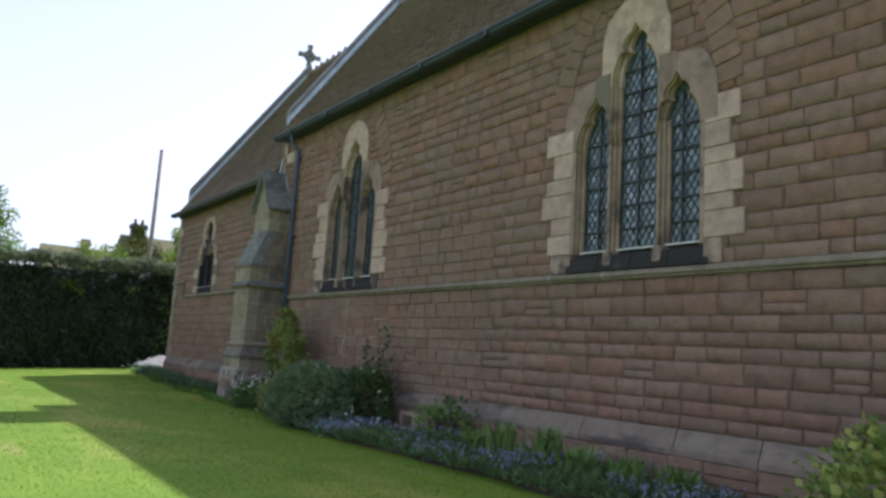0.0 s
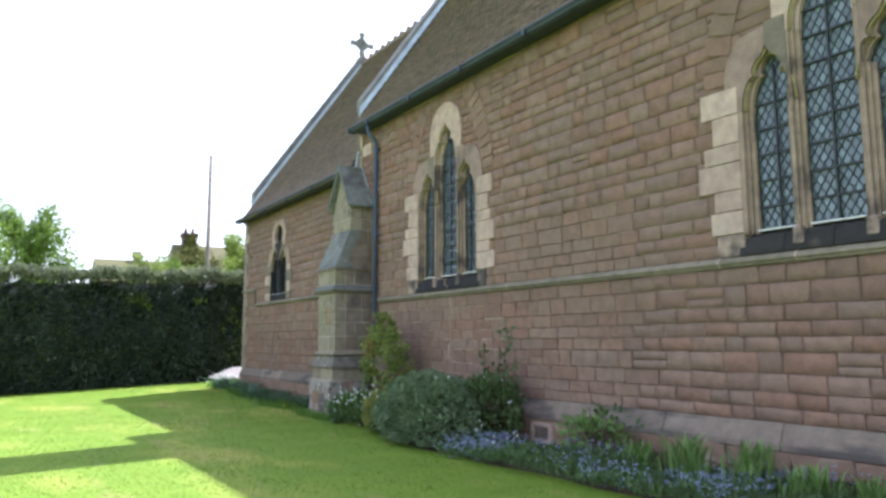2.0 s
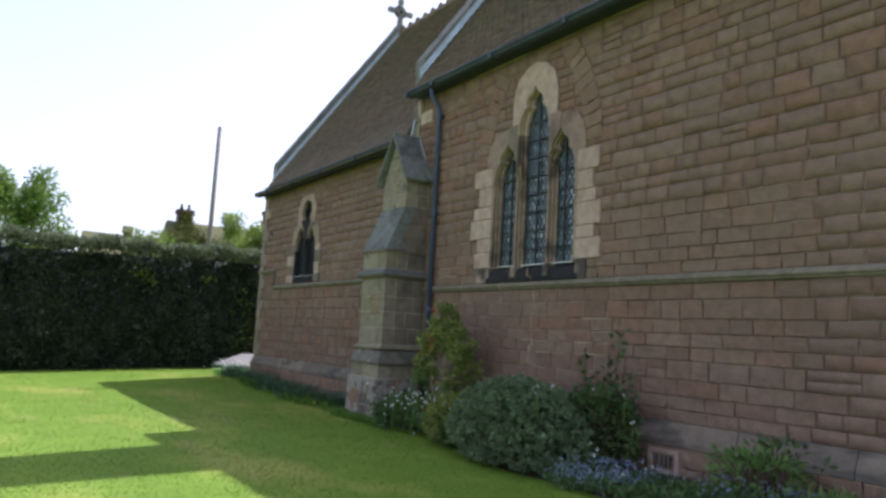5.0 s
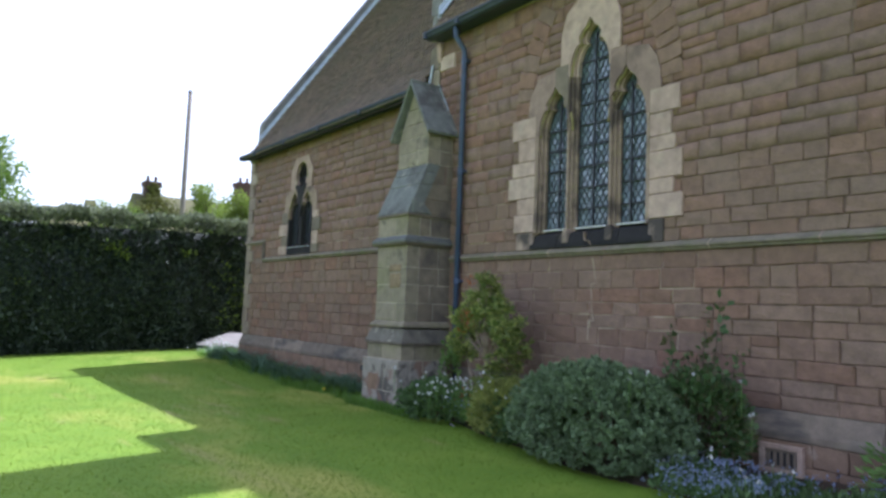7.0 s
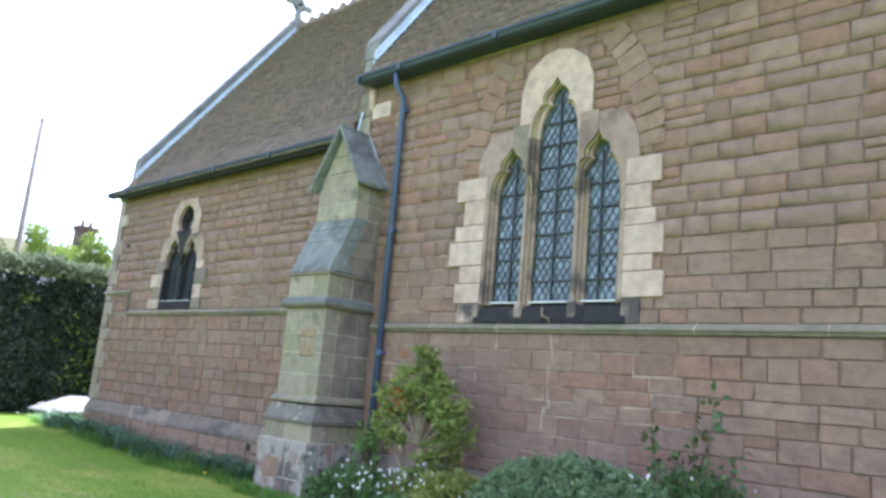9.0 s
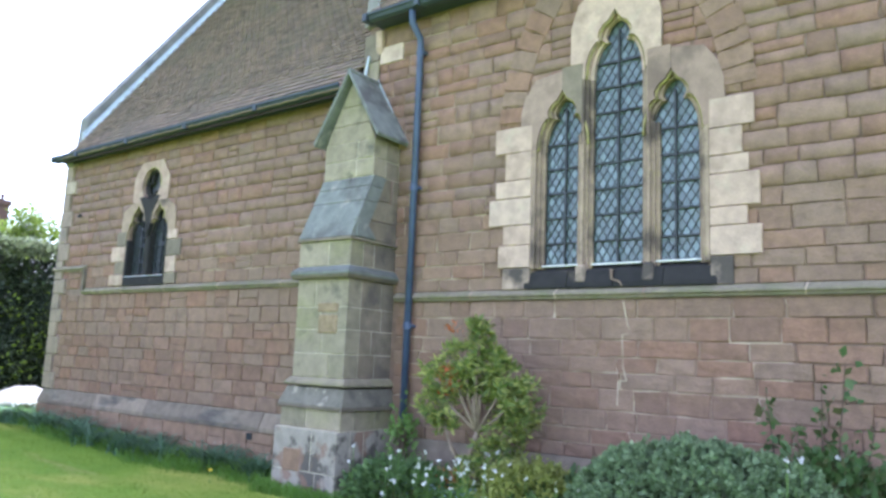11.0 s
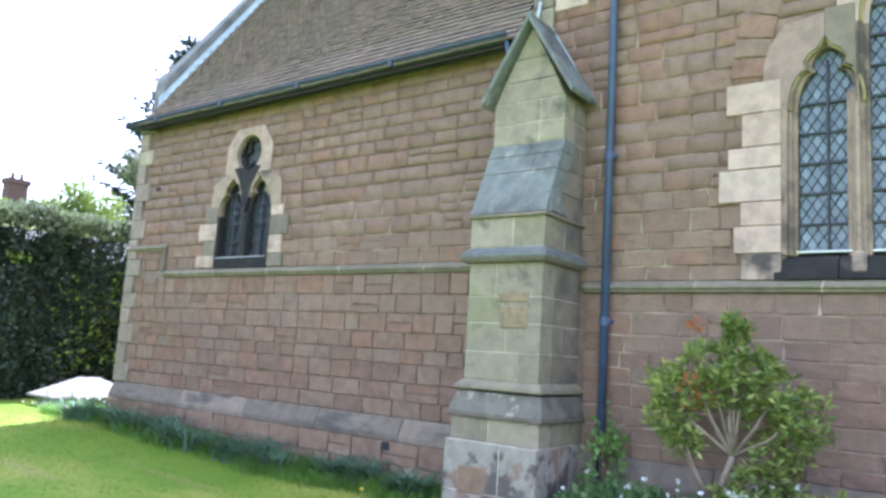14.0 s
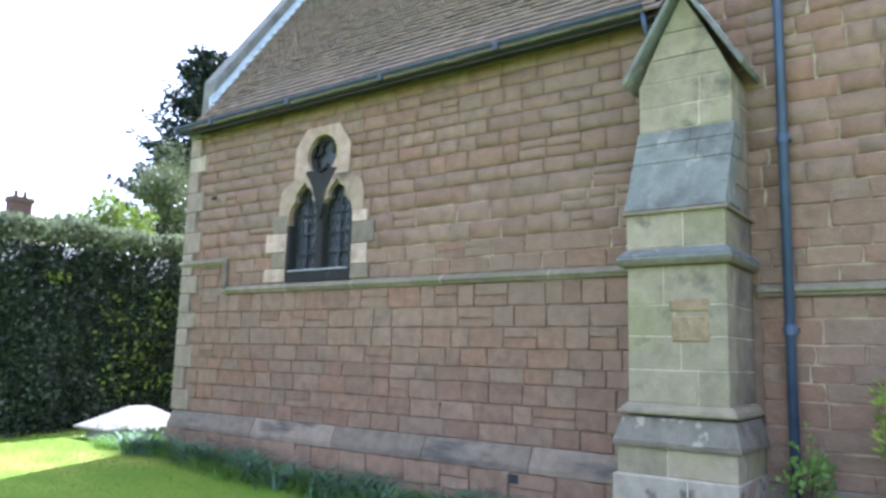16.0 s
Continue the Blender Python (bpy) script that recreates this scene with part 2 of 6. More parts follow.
def grass_material():
    m, n, l, p = nodes_of("mown grass")
    c = ramp(n, [(0.0, (0.098, 0.186, 0.018)), (0.5, (0.154, 0.248, 0.025)), (1.0, (0.236, 0.31, 0.043))])
    l.new(noise_at(n, l, 1.1, 6.0), c.inputs[0])
    yellow = band(n, l, noise_at(n, l, 0.55, 5.0, (1.0, 0.45, 1.0)), 0.52, 0.68)
    col = mixed(n, l, yellow, c.outputs[0], (0.325, 0.335, 0.07))
    worn = band(n, l, noise_at(n, l, 0.9, 4.0, (1.6, 0.35, 1.0)), 0.60, 0.74)
    col = mixed(n, l, worn, col, (0.31, 0.28, 0.10))
    col = mixed(n, l, 0.4, col, ramp_of(n, l, noise_at(n, l, 22.0, 6.0), (0.65, 0.7, 0.6), (1.35, 1.3, 1.25)), "MULTIPLY")
    l.new(col, p.inputs["Base Color"])
    p.inputs["Roughness"].default_value = 0.8
    p.inputs["Specular IOR Level"].default_value = 0.15
    bumped(n, l, p, noise_at(n, l, 26.0, 6.0), 0.4, 0.010)
    return m


GRASS = grass_material()
BLADE = leafy("grass blades", [(0.14, 0.235, 0.022), (0.188, 0.285, 0.032), (0.268, 0.345, 0.055)], 0.6, 0.45)
LONG_BLADE = leafy("long grass blades", [(0.13, 0.26, 0.04), (0.19, 0.34, 0.055), (0.15, 0.25, 0.07)], 0.5, 0.35)
DAFF_LEAF = leafy("blue green strap leaves", [(0.085, 0.165, 0.095), (0.15, 0.25, 0.16), (0.06, 0.125, 0.07)], 0.4, 0.18)
# shaded front tones, the palest for leaf glints; the top tones paint a sunlit rim
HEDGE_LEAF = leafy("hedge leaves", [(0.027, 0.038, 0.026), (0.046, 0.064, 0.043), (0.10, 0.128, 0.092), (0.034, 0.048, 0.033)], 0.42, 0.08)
HEDGE_TOP_LIT = leafy("hedge top leaves in sunlit tones", [(0.14, 0.17, 0.095), (0.22, 0.25, 0.15), (0.085, 0.11, 0.06)], 0.42, 0.40)
BRIGHT_LEAF = leafy("young bright leaves", [(0.16, 0.23, 0.04), (0.25, 0.32, 0.06)], 0.5, 0.42)
HEBE_LEAF = leafy("grey green small leaves", [(0.155, 0.235, 0.12), (0.24, 0.325, 0.175), (0.10, 0.16, 0.08), (0.29, 0.375, 0.21)], 0.45, 0.14)
ROSE_LEAF = leafy("dark rose leaves", [(0.06, 0.115, 0.038), (0.095, 0.165, 0.055), (0.12, 0.12, 0.055)], 0.45, 0.22)
PIERIS_LEAF = leafy("glossy shrub leaves", [(0.12, 0.20, 0.055), (0.23, 0.31, 0.075), (0.52, 0.54, 0.16), (0.16, 0.24, 0.065), (0.36, 0.41, 0.11)], 0.34, 0.32)
RUSSET_LEAF = leafy("russet young leaves", [(0.55, 0.15, 0.055), (0.42, 0.17, 0.06)], 0.5, 0.3)
OLIVE_LEAF = leafy("olive shrub leaves", [(0.24, 0.28, 0.07), (0.32, 0.34, 0.09), (0.18, 0.22, 0.06)], 0.5, 0.25)
HERB_LEAF = leafy("soft green leaves", [(0.13, 0.24, 0.06), (0.19, 0.32, 0.09), (0.26, 0.39, 0.12)], 0.55, 0.3)
BED_LEAF = leafy("dark bed leaves", [(0.06, 0.115, 0.04), (0.10, 0.175, 0.06), (0.15, 0.235, 0.085), (0.045, 0.085, 0.035)], 0.55, 0.25)
BLUE_PETAL = leafy("blue petals", [(0.27, 0.33, 0.54), (0.38, 0.43, 0.62), (0.20, 0.25, 0.44)], 0.6, 0.3)
WHITE_PETAL = leafy("white petals", [(0.8, 0.8, 0.82), (0.72, 0.72, 0.78)], 0.6, 0.3)
YELLOW_PETAL = leafy("yellow petals", [(0.75, 0.55, 0.04)], 0.6, 0.3)
TREE_LEAF = leafy("tree leaves", [(0.12, 0.20, 0.035), (0.18, 0.28, 0.055), (0.25, 0.35, 0.08)], 0.5, 0.45)
PALE_LEAF = leafy("pale tree leaves", [(0.13, 0.15, 0.08), (0.18, 0.20, 0.11), (0.10, 0.12, 0.06)], 0.5, 0.3)
# needle colour, also the painted shade of the hedge's inside
FIR_AND_CORE_DARK = leafy("dark conifer needles and hedge core shade", [(0.012, 0.024, 0.018), (0.02, 0.036, 0.026)], 0.6, 0.05)
IVY_LEAF = leafy("ivy leaves", [(0.15, 0.17, 0.045), (0.22, 0.23, 0.065), (0.10, 0.11, 0.05)], 0.5, 0.2)


# ---- mesh helpers ----
class Solid:
    """Gathers corners and faces for one mesh."""

    def __init__(self):
        self.v, self.f = [], []

    def add(self, verts, faces):
        k = len(self.v)
        self.v += [tuple(p) for p in verts]
        self.f += [tuple(i + k for i in face) for face in faces]
        return self

    def box(self, x0, x1, y0, y1, z0, z1):
        return self.add([(x, y, z) for x in (x0, x1) for y in (y0, y1) for z in (z0, z1)],
                        [(0, 1, 3, 2), (4, 6, 7, 5), (0, 4, 5, 1), (2, 3, 7, 6), (0, 2, 6, 4), (1, 5, 7, 3)])

    def prism(self, poly, a, b, axis="x"):
        """A polygon of (u, v) drawn out along an axis: x takes (y, z), y takes (x, z), z takes (x, y)."""
        put = {"x": lambda u, v, w: (w, u, v), "y": lambda u, v, w: (u, w, v), "z": lambda u, v, w: (u, v, w)}[axis]
        n = len(poly)
        self.add([put(u, v, w) for w in (a, b) for u, v in poly],
                 [tuple(range(n)), tuple(range(2 * n - 1, n - 1, -1))] + [(i, i + n, (i + 1) % n + n, (i + 1) % n) for i in range(n)])
        return self

    def tube(self, points, radii, sides=8):
        pts = [Vector(p) for p in points]
        rings = []
        for i, p in enumerate(pts):
            d = (pts[min(i + 1, len(pts) - 1)] - pts[max(i - 1, 0)]).normalized()
            a = d.orthogonal().normalized()
            b = d.cross(a)
            r = radii[i] if isinstance(radii, (list, tuple)) else radii
            rings += [p + r * (math.cos(2 * math.pi * k / sides) * a + math.sin(2 * math.pi * k / sides) * b) for k in range(sides)]
        faces = [(i * sides + k, i * sides + (k + 1) % sides, (i + 1) * sides + (k + 1) % sides, (i + 1) * sides + k)
                 for i in range(len(pts) - 1) for k in range(sides)]
        faces += [tuple(range(sides - 1, -1, -1)), tuple(range((len(pts) - 1) * sides, len(pts) * sides))]
        return self.add(rings, faces)

    def mesh(self, name, bevel=0.0, smooth=False, segments=1):
        me = bpy.data.meshes.new(name)
        me.from_pydata(self.v, [], self.f)
        bm = bmesh.new()
        bm.from_mesh(me)
        bmesh.ops.recalc_face_normals(bm, faces=bm.faces)
        if bevel:
            bmesh.ops.bevel(bm, geom=[e for e in bm.edges if e.calc_length() > 2.5 * bevel and len(e.link_faces) == 2 and e.calc_face_angle(0) > 0.4],
                            offset=bevel, segments=segments, affect="EDGES", clamp_overlap=True)
        bm.to_mesh(me)
        bm.free()
        if smooth:
            me.polygons.foreach_set("use_smooth", [True] * len(me.polygons))
        return me


def part(name, solid, material, parent=None, label="", bevel=0.0, smooth=False, m=None):
    """One mesh object, under a thing or a part if one is given."""
    me = solid if isinstance(solid, bpy.types.Mesh) else solid.mesh(name, bevel, smooth)
    if not me.materials:
        me.materials.append(material)
    ob = new(name, me)
    if parent:
        ob.parent = parent
    if m:
        ob.matrix_basis = m
    return tagged(ob, label)


def thing(name, label, category, place=(0, 0, 0), kind="", group=""):
    ob = new(name)
    ob.empty_display_size = 0.2
    ob.matrix_basis = Matrix.Translation(place)
    return tagged(ob, label, category, group, kind)


def soup(name, verts, faces, material, parent=None, label=""):
    """A mesh from arrays: verts (n, 3) and faces (m, 3 or 4), parent's place taken off."""
    me = bpy.data.meshes.new(name)
    verts = np.asarray(verts, np.float32)
    faces = np.asarray(faces, np.int32)
    k = faces.shape[1]
    me.vertices.add(len(verts))
    me.vertices.foreach_set("co", verts.ravel())
    me.loops.add(faces.size)
    me.loops.foreach_set("vertex_index", faces.ravel())
    me.polygons.add(len(faces))
    me.polygons.foreach_set("loop_start", np.arange(0, faces.size, k, dtype=np.int32))
    me.polygons.foreach_set("loop_total", np.full(len(faces), k, np.int32))
    me.update(calc_edges=True)
    me.materials.append(material)
    ob = new(name, me)
    if parent:
        ob.parent = parent
        ob.matrix_parent_inverse = parent.matrix_basis.inverted()
    return tagged(ob, label)


RNG = np.random.default_rng(7)


def unit(a):
    return a / np.maximum(1e-6, np.linalg.norm(a, axis=1, keepdims=True))


def leaves(points, out, length, width, droop=0.3, jitter=0.8):
    """Pointed folded leaves at points, growing roughly along out."""
    n = len(points)
    d = unit(np.asarray(out) + RNG.normal(0, jitter, (n, 3)) - np.array([0, 0, droop]))
    s = unit(np.cross(d, RNG.normal(0, 1, (n, 3))))
    k = (0.6 + 0.8 * RNG.random((n, 1)))
    up = np.cross(s, d)
    L, W = length * k, width * k
    v = np.stack([points, points + d * L * 0.5 + s * W * 0.5 + up * W * 0.18, points + d * L, points + d * L * 0.5 - s * W * 0.5 + up * W * 0.18], 1)
    f = np.arange(4 * n).reshape(n, 4)
    return v.reshape(-1, 3), f


def blades(points, height, width, lean=0.35):
    n = len(points)
    a = RNG.random(n) * 2 * math.pi
    k = (0.5 + RNG.random(n))
    side = np.stack([np.cos(a), np.sin(a), 0 * a], 1) * (width * 0.5)
    b = RNG.random(n) * 2 * math.pi
    tip = np.stack([np.cos(b) * lean * height * k, np.sin(b) * lean * height * k, height * k], 1)
    v = np.stack([points - side, points + side, points + tip], 1)
    return v.reshape(-1, 3), np.arange(3 * n).reshape(n, 3)


def straps(points, height, width, lean=0.5):
    """Long bent leaves of three segments."""
    n = len(points)
    a = RNG.random(n) * 2 * math.pi
    k = (0.5 + 0.8 * RNG.random((n, 1)))
    side = np.stack([-np.sin(a), np.cos(a), 0 * a], 1) * (width * 0.5)
    fwd = np.stack([np.cos(a), np.sin(a), 0 * a], 1)
    rows, faces = [], []
    for i, (u, w) in enumerate(((0, 0.8), (0.4, 1.0), (0.75, 0.8), (1.0, 0.1))):
        c = points + np.array([0, 0, 1]) * (height * k * (u - 0.25 * u ** 3)) + fwd * (lean * height * k * u ** 2.2)
        rows += [c - side * w, c + side * w]
    v = np.stack(rows, 1).reshape(-1, 3)
    base = (np.arange(n) * 8)[:, None]
    f = np.concatenate([base + np.array([[2 * i, 2 * i + 1, 2 * i + 3, 2 * i + 2]]) for i in range(3)])
    return v, f


def smoothstep(v, a, b):
    u = np.clip((v - a) / (b - a), 0, 1)
    return u * u * (3 - 2 * u)


def ground_z(x, y):
    x, y = np.asarray(x, float), np.asarray(y, float)
    return 0.07 + 0.23 * smoothstep(y, 18.5, 28.0) + 0.012 * np.sin(0.9 * x + 0.4) * np.sin(0.7 * y) - 0.12 * smoothstep(-x, 1.0, 12.0) - 0.24 * smoothstep(7.0 - x, 0.0, 8.0) * smoothstep(y, 17.0, 27.0)


# ---- ground ----
def build_ground():
    xs = [-2500, -400, -120, -50, -30] + [-20 + i for i in range(61)] + [55, 120, 400, 2500]
    ys = [-2500, -400, -120, -50, -30] + [-20 + i for i in range(81)] + [80, 120, 400, 2500]
    xs, ys = np.array(xs, float), np.array(ys, float)
    X, Y = np.meshgrid(xs, ys, indexing="ij")
    v = np.stack([X, Y, ground_z(X, Y)], -1).reshape(-1, 3)
    n = len(ys)
    f = [(i * n + j, (i + 1) * n + j, (i + 1) * n + j + 1, i * n + j + 1) for i in range(len(xs) - 1) for j in range(n - 1)]
    g = soup("ground", v, f, GRASS)
    g.data.polygons.foreach_set("use_smooth", [True] * len(f))
    tagged(g, "sunlit mown green lawn crossed by the shadow of the church", "lawn", kind="structure")


build_ground()

FACE = 7.0            # the face of both long walls
NAVE_END = 17.05      # where the taller nave stops
EAST = 25.6           # the chancel's far end
RIDGE_X = 11.05
PITCH = 1.42

# ---- windows of three lights ----
# half widths of the dressed jambs, seen from the lawn: z from, z to, towards the chancel, away from it
JAMBS_A = [(2.60, 2.86, 1.40), (2.86, 3.13, 1.47), (3.13, 3.37, 1.41), (3.37, 3.70, 1.62), (3.70, 3.92, 1.53), (3.92, 4.26, 1.40), (4.26, 4.58, 1.55)]
JAMBS_B = [(2.60, 2.89, 1.26), (2.89, 3.19, 1.53), (3.19, 3.38, 1.40), (3.38, 3.72, 1.52), (3.72, 3.91, 1.42), (3.91, 4.20, 1.36), (4.20, 4.52, 1.48)]
HEAD = [(1.20, 4.50), (1.19, 4.74), (1.14, 4.92), (1.00, 5.12), (0.54, 5.19), (0.54, 5.66), (0.45, 5.93), (0.22, 6.11), (0.0, 6.16)]

TOP = [(0.54, 5.21)] + HEAD[5:]


def head_half(z):
    if z < 2.6 or z > 6.16:
        return 0.0
    if z < 4.5:
        return 1.2
    for (a, za), (b, zb) in zip(HEAD, HEAD[1:]):
        if za <= z <= zb:
            return a + (b - a) * (z - za) / max(1e-6, zb - za)
    return 0.0


def arch(w, spring, tip, grow):
    """Half of a cusped pointed light, from the springing to the tip: (half width, z)."""
    w = w + grow
    h = tip - spring
    cusp_z, cusp_w, tip = spring + 0.60 * h, 0.36 * (w - grow) + grow, tip + grow * 1.1
    pts = []
    for i in range(7):
        a = i / 6 * 1.25
        pts.append((cusp_w * 0.9 + (w - cusp_w * 0.9) * math.cos(a), spring + (cusp_z - spring) * math.sin(a) / math.sin(1.25)))
    lobe = 0.50 * (w - grow) + grow * 0.8
    pts += [(cusp_w, cusp_z + 0.01), (lobe, cusp_z + 0.10 * h), (lobe * 0.98, cusp_z + 0.17 * h), (lobe * 0.72, cusp_z + 0.28 * h), (lobe * 0.34, cusp_z + 0.36 * h), (0.0, tip)]
    return pts


LAYERS = ((0.075, -0.035, 0.015), (0.040, 0.015, 0.06), (0.0, 0.06, 0.12))


def lattice(window, yc, w, sill, spring, tip, x, pitch_y, pitch_z, glass):
    """Diamond quarries, their leads and the iron bars of one light."""

    def half(z):
        if z < spring:
            return w
        h = arch(w, spring, tip, 0.0)
        for (a, za), (b, zb) in zip(h, h[1:]):
            if min(za, zb) <= z <= max(za, zb):
                return a + (b - a) * (z - za) / ((zb - za) or 1e-6)
        return 0.0

    panes, leads = Solid(), Solid()
    rows = int((tip - sill) / pitch_z) + 2
    cols = int(2 * w / pitch_y) + 3
    rnd = random.Random(int(yc * 100))
    for r in range(-1, 2 * rows):
        for c in range(-cols, cols + 1):
            cy = yc + (c + 0.5 * (r % 2)) * pitch_y
            cz = sill + r * pitch_z / 2
            corners = [(cy, cz - pitch_z / 2), (cy + pitch_y / 2, cz), (cy, cz + pitch_z / 2), (cy - pitch_y / 2, cz)]
            if cz - pitch_z / 2 > tip or abs(cy - yc) > w + pitch_y / 2:
                continue
            clipped = []
            for y, z in corners:
                z2 = min(max(z, sill), tip)
                hw = max(0.004, half(z2) + 0.01)
                clipped.append((min(max(y, yc - hw), yc + hw), z2))
            area = abs(sum(a[0] * b[1] - b[0] * a[1] for a, b in zip(clipped, clipped[1:] + clipped[:1])))
            if area < 0.0012:
                continue
            ty, tz = rnd.gauss(0, 0.024), rnd.gauss(0, 0.024)
            panes.add([(x + ty * (y - cy) + tz * (z - cz), y, z) for y, z in clipped], [(0, 1, 2, 3)])
            for (ya, za), (yb, zb) in ((clipped[0], clipped[1]), (clipped[1], clipped[2])):
                d = math.hypot(yb - ya, zb - za)
                if d < 0.02:
                    continue
                ny, nz = -(zb - za) / d * 0.0055, (yb - ya) / d * 0.0055
                leads.prism([(ya + ny, za + nz), (yb + ny, zb + nz), (yb - ny, zb - nz), (ya - ny, za - nz)], x - 0.012, x - 0.004)
    pane = part("leaded_pane", panes, glass, window, "old blue-grey diamond-paned glass")
    part("lead_came", leads, CAME, pane, "dark lead lattice")
    part("upright_bar", Solid().box(x - 0.045, x - 0.022, yc - 0.011, yc + 0.011, sill, tip - 0.12), IRON_AND_HOLE_BLACK, window)
    z = sill + 0.27
    while z < spring + 0.22:
        hw = half(z)
        part("saddle_bar", Solid().box(x - 0.04, x - 0.018, yc - hw, yc + hw, z - 0.011, z + 0.011), IRON_AND_HOLE_BLACK, window)
        z += 0.295


def three_light_window(yc, number):
    w = thing("window_%d" % number, "tall three-light pointed church window with cream stone jambs and leaded diamond glass", "window", (FACE, yc, 0), kind="structure")
    rnd = random.Random(number)
    for sign, jambs in ((1, JAMBS_A), (-1, JAMBS_B)):
        for z0, z1, half in jambs:
            y0, y1 = sorted((sign * 1.03, sign * half))
            part("jamb_stone", Solid().box(-0.032 - rnd.random() * 0.008, 0.12, y0 + 0.004, y1 - 0.004, z0 + 0.004, z1 - 0.004), SOOTY_CREAM if z0 < 2.7 else CREAM, w, bevel=0.007)
        for grow, a, b in LAYERS:
            y0, y1 = sorted((sign * (0.905 + grow), sign * 1.034))
            part("jamb_moulding", Solid().box(a + 0.004, b, y0, y1, 2.84, 4.262), TRACERY, w, bevel=0.008)
        # mullion, stepped and rounded
        m = Solid()
        for grow, a, b in LAYERS:
            m.box(a + 0.012, b, sign * 0.387 - 0.097 + grow, sign * 0.387 + 0.097 - grow, 2.80, 4.40)
        part("mullion", m, TRACERY, w, "weathered stone mullion", bevel=0.009)
        # head of the side light
        hs, lich = Solid(), Solid()
        for k, (grow, a, b) in enumerate(LAYERS):
            half = arch(0.255, 4.25, 4.86, grow)
            inner = [(sign * max(0.394, abs(sign * 0.647 + s * v)), z) for s, seq in ((-sign, half), (sign, half[-2::-1])) for v, z in seq]
            if k:
                hs.prism(inner + [(sign * 1.05, 4.255), (sign * 1.05, 4.95), (sign * 0.388, 5.1), (sign * 0.388, 4.255)], a, b)
                continue
            # the outer face is two stones that meet at the light's point
            out = [(sign * (0.647 + v), z) for v, z in half]
            out += [(sign * 0.649, 5.17)] + [(sign * p, z) for p, z in HEAD[3::-1]] + [(sign * 1.20, 4.255)]
            part("outer_head_stone", Solid().prism(out, a, b), HEAD_PINK, w, "pinkish rounded head stone")
            inn = [(sign * max(0.394, 0.645 - v), z) for v, z in half] + [(sign * 0.645, 5.205), (sign * 0.388, 5.205), (sign * 0.388, 4.255)]
            part("inner_head_stone", Solid().prism(inn, a - 0.006, b), DARK_ASHLAR if sign > 0 else HEAD_PINK, w, "soot-darkened squared head stone" if sign > 0 else "")
        part("side_head_stone", hs, TRACERY, w, "stained carved head stone")
        ring = arch(0.255, 4.25, 4.86, 0.066)
        for s in (-1, 1):
            lich.tube([(0.008, sign * 0.647 + s * v, z) for v, z in ring], 0.017, 6)
        part("hood_roll", lich, LICHEN, w, "lichen-yellowed roll moulding", smooth=True)
        sl = Solid().prism([(sign * 0.647 - 0.27, 2.868), (sign * 0.647 + 0.27, 2.868), (sign * 0.647 + 0.27, 2.884), (sign * 0.647 - 0.27, 2.884)], 0.05, 0.13)
        part("sill_flashing", sl, SNOWY, w, "white strip at the foot of the glass")
        lattice(w, sign * 0.647, 0.255, 2.87, 4.25, 4.86, 0.135, 0.098, 0.155, GLASS)
    # the middle light
    hs, lich = Solid(), Solid()
    for k, (grow, a, b) in enumerate(LAYERS):
        half = arch(0.29, 5.02, 5.70, grow)
        inner = [(-v, z) for v, z in half] + [(v, z) for v, z in half[-2::-1]]
        if k == 0:
            hs.prism(inner + [(0.385, 5.02), (0.385, 5.21)] + [(p, z) for p, z in TOP] + [(-p, z) for p, z in TOP[-2::-1]] + [(-0.385, 5.21), (-0.385, 5.02)], a - 0.004, b)
        else:
            hs.prism(inner + [(0.45, 5.02), (0.45, 5.9), (-0.45, 5.9), (-0.45, 5.02)], a, b)
    part("head_stone", hs, CREAM, w, "pale cream carved head stone")
    for s in (-1, 1):
        side = Solid()
        for grow, a, b in LAYERS:
            y0, y1 = sorted((s * (0.29 + grow), s * 0.392))
            side.box(a + 0.003, b, y0, y1, 4.38, 5.03)
        part("upper_mullion", side, TRACERY, w, bevel=0.006)
    ring = arch(0.29, 5.02, 5.70, 0.066)
    for s in (-1, 1):
        lich.tube([(0.008, s * v, z) for v, z in ring], 0.018, 6)
    part("hood_roll", lich, LICHEN, w, "lichen-yellowed roll moulding", smooth=True)
    part("sill_flashing", Solid().box(0.05, 0.13, -0.29, 0.29, 2.866, 2.882), SNOWY, w, "white strip at the foot of the glass")
    lattice(w, 0.0, 0.29, 2.87, 5.02, 5.70, 0.135, 0.098, 0.155, GLASS)
    for y in (-0.387, 0.387):
        part("mullion_base", Solid().prism([(y - 0.065, 2.66), (y + 0.065, 2.66), (y + 0.055, 2.86), (y - 0.055, 2.86)], -0.052, 0.1), SOOTY_CREAM, w, "worn sooty foot of the mullion", bevel=0.02)
    for i in range(4):
        a, b = -1.10 + i * 0.55, -1.10 + (i + 1) * 0.55
        part("sill_stone", Solid().add([(x, y, z) for y in (a + 0.003, b - 0.003) for x, z in ((-0.05, 2.605), (-0.045, 2.66), (0.0, 2.80), (0.15, 2.868), (0.15, 2.605))],
                                       [(0, 1, 2, 3, 4), (9, 8, 7, 6, 5)] + [(j, j + 5, (j + 1) % 5 + 5, (j + 1) % 5) for j in range(5)]), SOOT, w, "soot-blackened sloping sill", bevel=0.006)
    return w


W1, W2 = 6.0, 13.36
three_light_window(W1, 1)
three_light_window(W2, 2)

